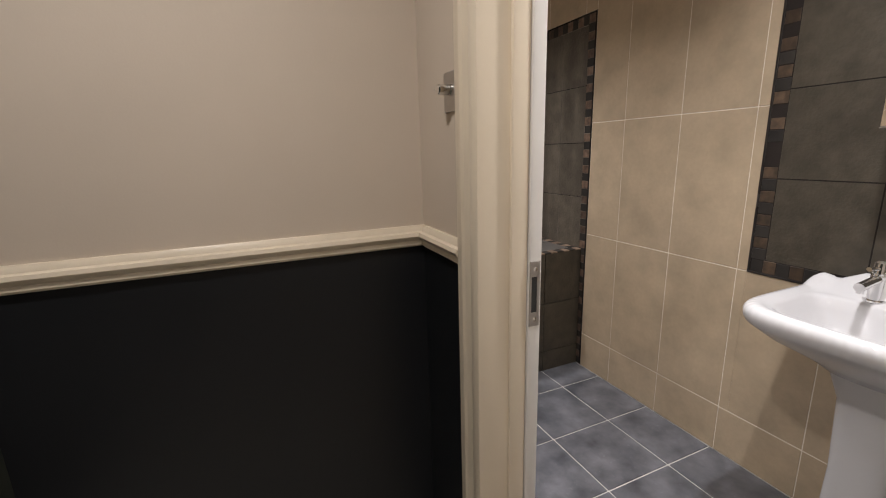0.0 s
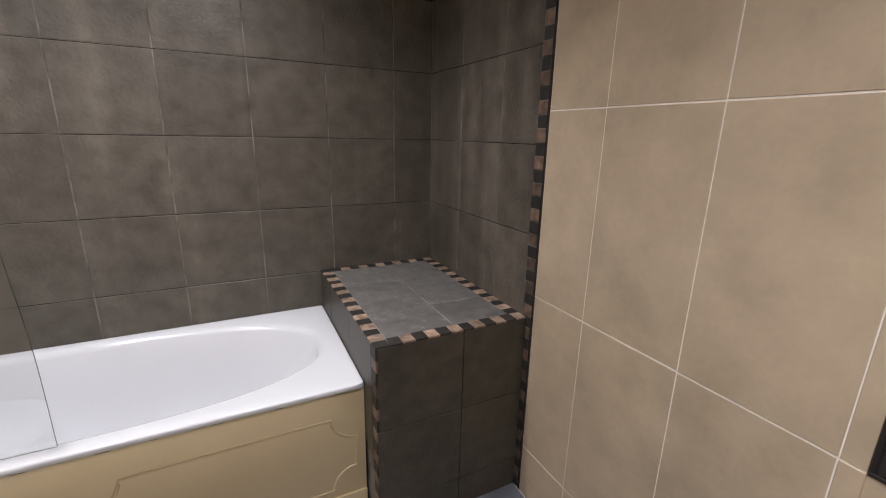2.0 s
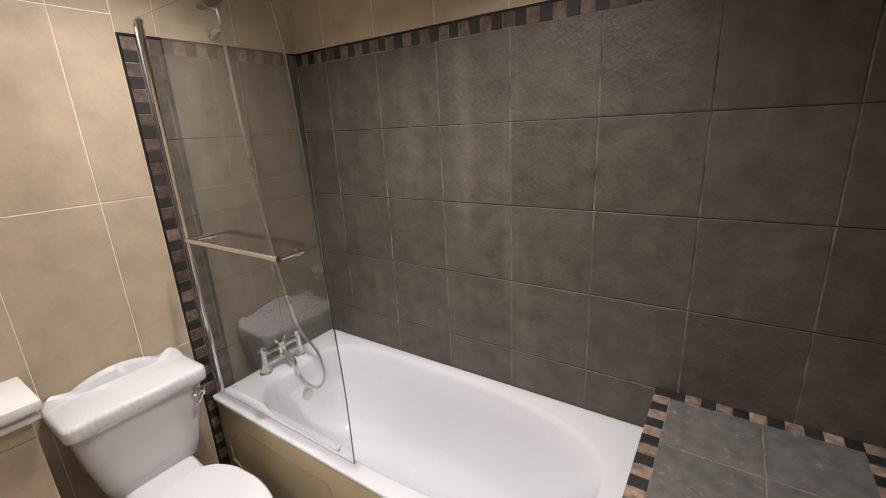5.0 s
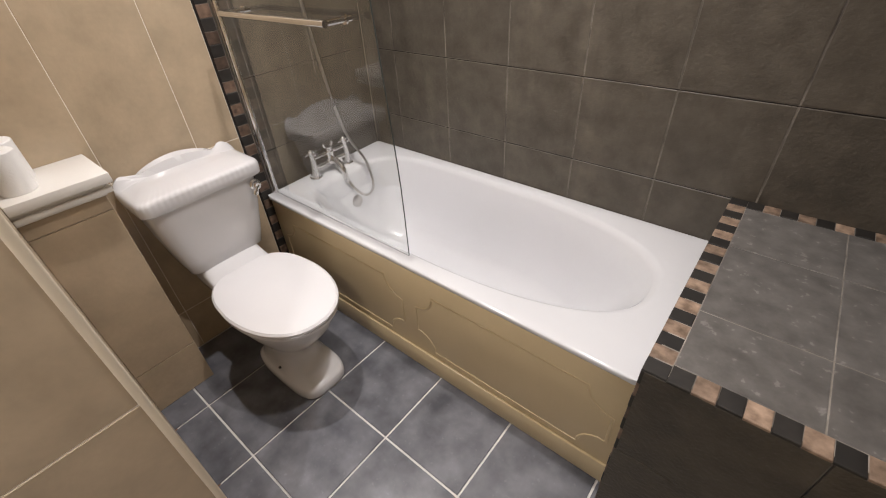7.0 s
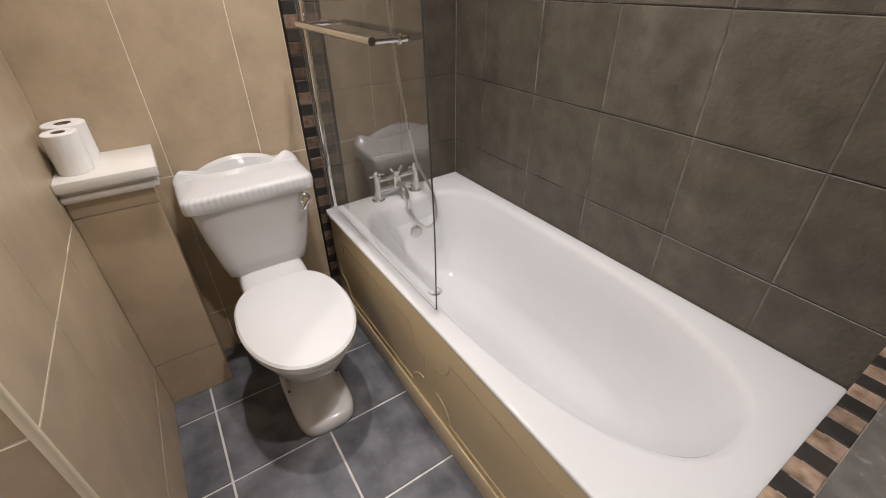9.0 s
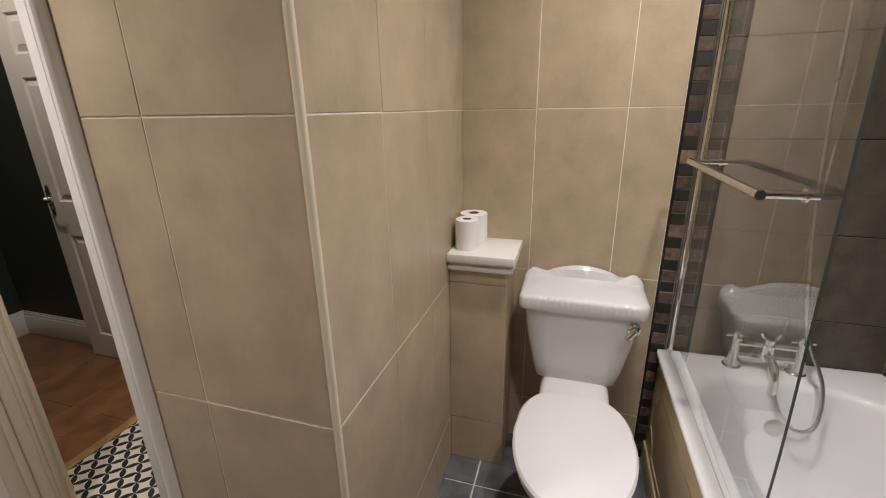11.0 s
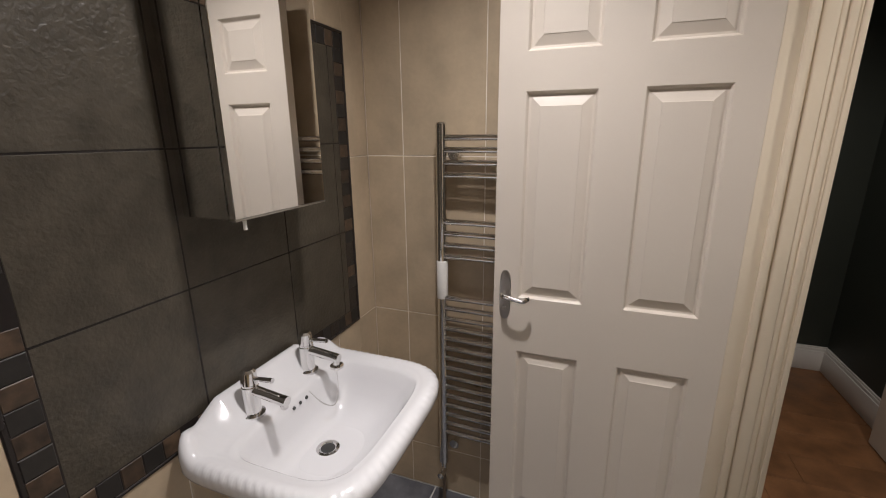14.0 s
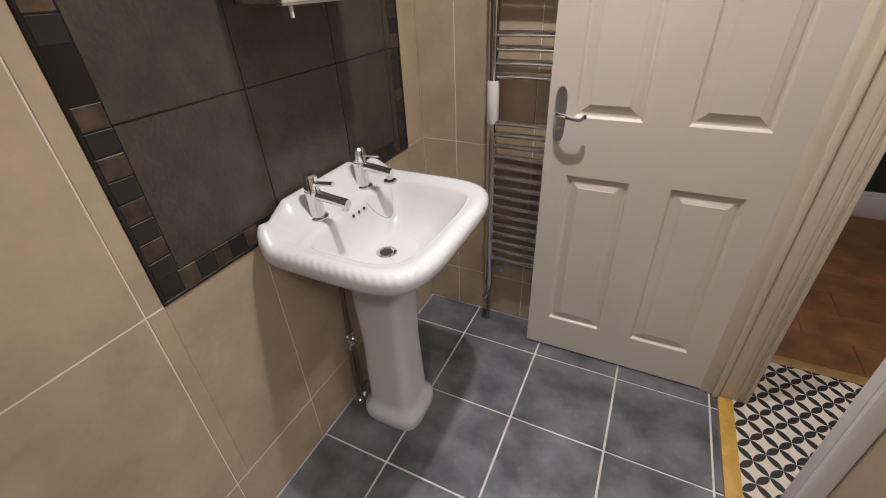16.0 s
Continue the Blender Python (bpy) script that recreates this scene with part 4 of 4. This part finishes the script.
# ---- mirror cabinet ----
cabinet = thing("mirror_cabinet", "slim mirrored wall cabinet above the basin", "cabinet")
MX, MY0, MY1, MZ0, MZ1 = 2.054, 0.478, 0.776, 1.322, 2.02
part("body", box(bmesh.new(), MX + 0.018, EAST - 0.001, MY0 + 0.003, MY1 - 0.003, MZ0 + 0.002, MZ1 - 0.002), WHITE_PAINT, cabinet)
door = part("mirror_door", box(bmesh.new(), MX, MX + 0.016, MY0, MY1, MZ0, MZ1, 0.0012, 1), MIRROR, cabinet, "mirror door")
part("side_mirror", box(bmesh.new(), MX + 0.018, EAST - 0.001, MY1 - 0.003, MY1, MZ0, MZ1), MIRROR, cabinet, "mirrored side")
part("side_mirror", box(bmesh.new(), MX + 0.018, EAST - 0.001, MY0, MY0 + 0.003, MZ0, MZ1), MIRROR, cabinet, "mirrored side")
part("bottom_rail", box(bmesh.new(), MX - 0.001, MX + 0.017, MY0, MY1, MZ0 - 0.004, MZ0 - 0.0002), STEEL, cabinet)
part("pull", lathe(bmesh.new(), [(0.004, -0.022), (0.004, 0)], Matrix.Translation((MX + 0.008, MY1 - 0.03, MZ0 - 0.004)), 10), WHITE_PAINT, door, "small white pull")


# ---- towel radiator ----
def radiator():
    r = thing("towel_radiator", "chrome ladder towel radiator on the beige wall", "radiator")
    xa, xb, y = 1.880, 1.420, 0.062
    for x in (xa, xb):
        bm = bmesh.new()
        tube(bm, [(x, y, 0.205), (x, y, 1.522)], 0.0185, 16)
        lathe(bm, [(0.0185, 0), (0.015, 0.005), (0.004, 0.007)], Matrix.Translation((x, y, 1.522)), 16)
        upright = part("upright", bm, CHROME, r)
        if x == xa:
            part("sleeve", lathe(bmesh.new(), [(0.0192, 0), (0.0205, 0.003), (0.0205, 0.139), (0.0192, 0.142)], Matrix.Translation((x, y, 0.914)), 20), WHITE_PAINT, upright, "white plastic sleeve")
    levels = [1.478, 1.439, 1.398, 1.357, 1.197, 1.156, 1.115, 1.074] + [0.918 - 0.0403 * i for i in range(15)]
    for z in levels:
        bm = bmesh.new()
        tube(bm, curve_points([(xa, y + 0.004, z), ((xa + xb) / 2, y + 0.008, z), (xb, y + 0.004, z)], 6), 0.0105, 12)
        part("rung", bm, CHROME, r)
    for z in (1.425, 0.300):
        for x in (xa - 0.045, xb + 0.045):
            bm = bmesh.new()
            tube(bm, [(x, 0.0, z), (x, y - 0.01, z)], 0.009, 12)
            lathe(bm, [(0.019, 0), (0.019, 0.012)], Matrix.Translation((x, y - 0.004, z)) @ pose(0, 0, 0, -90), 14)
            part("wall_bracket", bm, CHROME, r)
    for x in (xa, xb):
        bm = bmesh.new()
        tube(bm, [(x, y, 0.207), (x, y, 0.150)], 0.011, 12)
        tube(bm, [(x, y, 0.165), (x, y + 0.045, 0.165)], 0.013, 12)
        part("valve", bm, CHROME, r)
        bm = bmesh.new()
        tube(bm, [(x, y, 0.152), (x, y, 0.0)], 0.0075, 10)
        part("feed_pipe", bm, COPPER, r, "dull copper feed pipe")


radiator()


# ---- tiling, last ----
f_floor = Face("up", 0.0)
tile_field(f_floor, floor, FLOOR, "floor_tile", joints(0.0, EAST, 0.325, 0.3235), joints(0.0, 2.186, 0.525, 0.332), 0.0075, [(-1, 0.947, -1, NOOK - 0.006)], 0.008)


def rows_between(lo, hi):
    return [lo] + [z for z in ROWS_Z if lo + 0.01 < z < hi - 0.01] + [hi]


def black_line(face, parent, u0, u1, v0, v1):
    lay("trim_strip", face, parent, TRIM_DARK, u0, u1, v0, v1, u1 - u0, v1 - v0, 0.008, 0.002, 0.003)


# east wall: beige with the framed dark panel, grey beyond
f_east = Face("-x", EAST)
bed("grout", wall_east, BEIGE_GROUT, EAST + 0.0015, EAST + 0.0058, 0.0, DARK_E, 0, CEIL)
bed("grout", wall_east, SLATE_GROUT, EAST + 0.0014, EAST + 0.0058, DARK_E, NORTH, 0, DARK_TOP)
bed("grout", wall_east, BEIGE_GROUT, EAST + 0.0015, EAST + 0.0058, DARK_E, NORTH, DARK_TOP, CEIL)
PY0, PY1, PZ0, PZ1 = 0.125, 1.136, 0.808, 1.812
tile_field(f_east, wall_east, BEIGE, "wall_tile", joints(0.0, DARK_E, 1.174, 0.304), rows_between(0, CEIL), 0.003, [(PY0, PY1, PZ0, PZ1)])
tile_field(f_east, wall_east, BEIGE, "wall_tile", joints(DARK_E, NORTH, 1.174, 0.304), [DARK_TOP, CEIL], 0.003)
dark_bed = bed("grout", wall_east, TRIM_DARK, EAST + 0.0005, EAST + 0.0011, PY0, PY1, PZ0, PZ1)
B = 0.047   # width of the mosaic border
T = 0.009   # width of the dark trim
for a, b, c, d in ((PY0, PY1, PZ0, PZ0 + T), (PY0, PY1, PZ1 - T, PZ1), (PY0, PY0 + T, PZ0 + T, PZ1 - T), (PY1 - T, PY1, PZ0 + T, PZ1 - T)):
    black_line(f_east, wall_east, a, b, c, d)
y0, y1, z0, z1 = PY0 + T, PY1 - T, PZ0 + T, PZ1 - T
mosaic(f_east, wall_east, y0, y1, z0, z0 + B, "u", pale=MOSAIC_SHADED)
mosaic(f_east, wall_east, y0, y1, z1 - B, z1, "u", pale=MOSAIC_SHADED)
mosaic(f_east, wall_east, y0, y0 + B, z0 + B, z1 - B, "v", pale=MOSAIC_SHADED)
mosaic(f_east, wall_east, y1 - B, y1, z0 + B, z1 - B, "v", pale=MOSAIC_SHADED)
tile_field(f_east, wall_east, SLATE, "panel_tile", [y0 + B, 0.213, 0.471, 0.792, y1 - B], [z0 + B, 1.163, 1.462, z1 - B], 0.003)
# grey part of the east wall
black_line(f_east, wall_east, DARK_E, DARK_E + T, 0, DARK_TOP)
black_line(f_east, wall_east, DARK_E + T, NORTH, DARK_TOP - T, DARK_TOP)
mosaic(f_east, wall_east, DARK_E + T, DARK_E + T + B, 0, DARK_TOP - T, "v")
mosaic(f_east, wall_east, DARK_E + T + B, NORTH, DARK_TOP - T - B, DARK_TOP - T, "u")
GREY_ROWS = [0.42, 0.715, 1.015, 1.313, 1.611, DARK_TOP - T - B]
tile_field(f_east, wall_east, SHOWER_SLATE, "grey_tile", joints(DARK_E + T + B, NORTH, 2.26, 0.30), GREY_ROWS, 0.003, (), 0.006, 0.002)

# north wall
f_north = Face("-y", NORTH)
bed("grout", wall_north, SLATE_GROUT, 0, EAST, NORTH + 0.0014, NORTH + 0.0058, 0, DARK_TOP)
bed("grout", wall_north, BEIGE_GROUT, 0, EAST, NORTH + 0.0015, NORTH + 0.0058, DARK_TOP, CEIL)
tile_field(f_north, wall_north, BEIGE, "wall_tile", joints(0, EAST, 0.2, 0.30), [DARK_TOP, CEIL], 0.003)
tile_field(f_north, wall_north, SHOWER_SLATE, "grey_tile", joints(0, EAST, 0.200, 0.301), GREY_ROWS, 0.003, (), 0.006, 0.002)
black_line(f_north, wall_north, 0, EAST, DARK_TOP - T, DARK_TOP)
mosaic(f_north, wall_north, 0, EAST, DARK_TOP - T - B, DARK_TOP - T, "u")

# west wall
f_west = Face("+x", 0.0)
bed("grout", wall_west, BEIGE_GROUT, -0.0058, -0.0015, NOOK - 0.006, DARK_W, 0, CEIL)
bed("grout", wall_west, SLATE_GROUT, -0.0058, -0.0014, DARK_W, NORTH, 0, DARK_TOP)
bed("grout", wall_west, BEIGE_GROUT, -0.0058, -0.0015, DARK_W, NORTH, DARK_TOP, CEIL)
tile_field(f_west, wall_west, BEIGE, "wall_tile", joints(NOOK, DARK_W, 1.664, 0.301), rows_between(0, CEIL), 0.003)
tile_field(f_west, wall_west, BEIGE, "wall_tile", joints(DARK_W, NORTH, 1.664, 0.301), [DARK_TOP, CEIL], 0.003)
black_line(f_west, wall_west, DARK_W, DARK_W + T, 0, DARK_TOP)
black_line(f_west, wall_west, DARK_W + T, NORTH, DARK_TOP - T, DARK_TOP)
mosaic(f_west, wall_west, DARK_W + T, DARK_W + T + B, 0, DARK_TOP - T, "v")
mosaic(f_west, wall_west, DARK_W + T + B, NORTH, DARK_TOP - T - B, DARK_TOP - T, "u")
tile_field(f_west, wall_west, SHOWER_SLATE, "grey_tile", joints(DARK_W + T + B, NORTH, 2.26, 0.30), GREY_ROWS, 0.003, (), 0.006, 0.002)

# wall south of the toilet, wall with the doorway, south wall
f_nook = Face("+y", NOOK)
bed("grout", wall_nook, BEIGE_GROUT, 0, SIDE - 0.006, NOOK - 0.0058, NOOK - 0.0015, 0, CEIL)
tile_field(f_nook, wall_nook, BEIGE, "wall_tile", joints(0, SIDE, 0.104, 0.300), rows_between(0, CEIL), 0.003)
f_side = Face("+x", SIDE)
bed("grout", wall_side, BEIGE_GROUT, SIDE - 0.0058, SIDE - 0.0015, 0.886, NOOK, 0, CEIL)
tile_field(f_side, wall_side, BEIGE, "wall_tile", [0.906, 1.062, NOOK], rows_between(0, CEIL), 0.003)
f_south = Face("+y", 0.0)
bed("grout", wall_south, BEIGE_GROUT, SIDE, EAST, -0.0058, -0.0015, 0, CEIL)
tile_field(f_south, wall_south, BEIGE, "wall_tile", joints(SIDE, EAST, 2.050, 0.305), rows_between(0, CEIL), 0.003)
edge = bmesh.new()
tube(edge, [(SIDE - 0.005, NOOK - 0.005, 0.0), (SIDE - 0.005, NOOK - 0.005, CEIL)], 0.0085, 14)
setting("trim_corner", "cream quarter-round tile trim on the corner", "tile trim", edge, TRIM_CREAM)

# pipe boxing
f_box = Face("+x", 0.2)
tile_field(f_box, boxing, BEIGE, "wall_tile", [NOOK, 1.608], [0, 0.205, 0.81, 0.858], 0.003)
tile_field(Face("+y", 1.608), boxing, BEIGE, "wall_tile", [0, 0.2], [0, 0.205, 0.81, 0.858], 0.003)

# ledge
f_top = Face("up", LZ)
mosaic(f_top, ledge, LX, LX + B, LY, NORTH, "v", pale=MOSAIC_LIT)
mosaic(f_top, ledge, EAST - B, EAST, LY + B, NORTH - B, "v", pale=MOSAIC_LIT)
mosaic(f_top, ledge, LX + B, EAST, LY, LY + B, "u", pale=MOSAIC_LIT)
mosaic(f_top, ledge, LX + B, EAST, NORTH - B, NORTH, "u", pale=MOSAIC_LIT)
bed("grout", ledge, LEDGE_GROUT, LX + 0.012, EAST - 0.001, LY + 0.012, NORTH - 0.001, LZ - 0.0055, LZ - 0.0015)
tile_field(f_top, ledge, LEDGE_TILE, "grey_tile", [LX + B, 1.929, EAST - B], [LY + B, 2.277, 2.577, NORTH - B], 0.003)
f_front = Face("-y", LY)
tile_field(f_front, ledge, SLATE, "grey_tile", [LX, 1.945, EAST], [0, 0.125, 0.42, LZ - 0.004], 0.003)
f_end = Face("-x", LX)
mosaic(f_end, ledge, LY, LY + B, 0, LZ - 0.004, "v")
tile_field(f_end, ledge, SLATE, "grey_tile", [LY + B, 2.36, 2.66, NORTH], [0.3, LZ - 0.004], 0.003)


# dark lines in the level joints of the grey walls
for z in GREY_ROWS[:-1]:
    for wall, dims in ((wall_north, (0.0, EAST, NORTH + 0.0012, NORTH + 0.0021)), (wall_east, (EAST + 0.0012, EAST + 0.0021, DARK_E + T + B, NORTH)), (wall_west, (-0.0021, -0.0012, DARK_W + T + B, NORTH))):
        bed("joint_line", wall, TRIM_DARK, *dims, z - 0.0013, z + 0.0013)
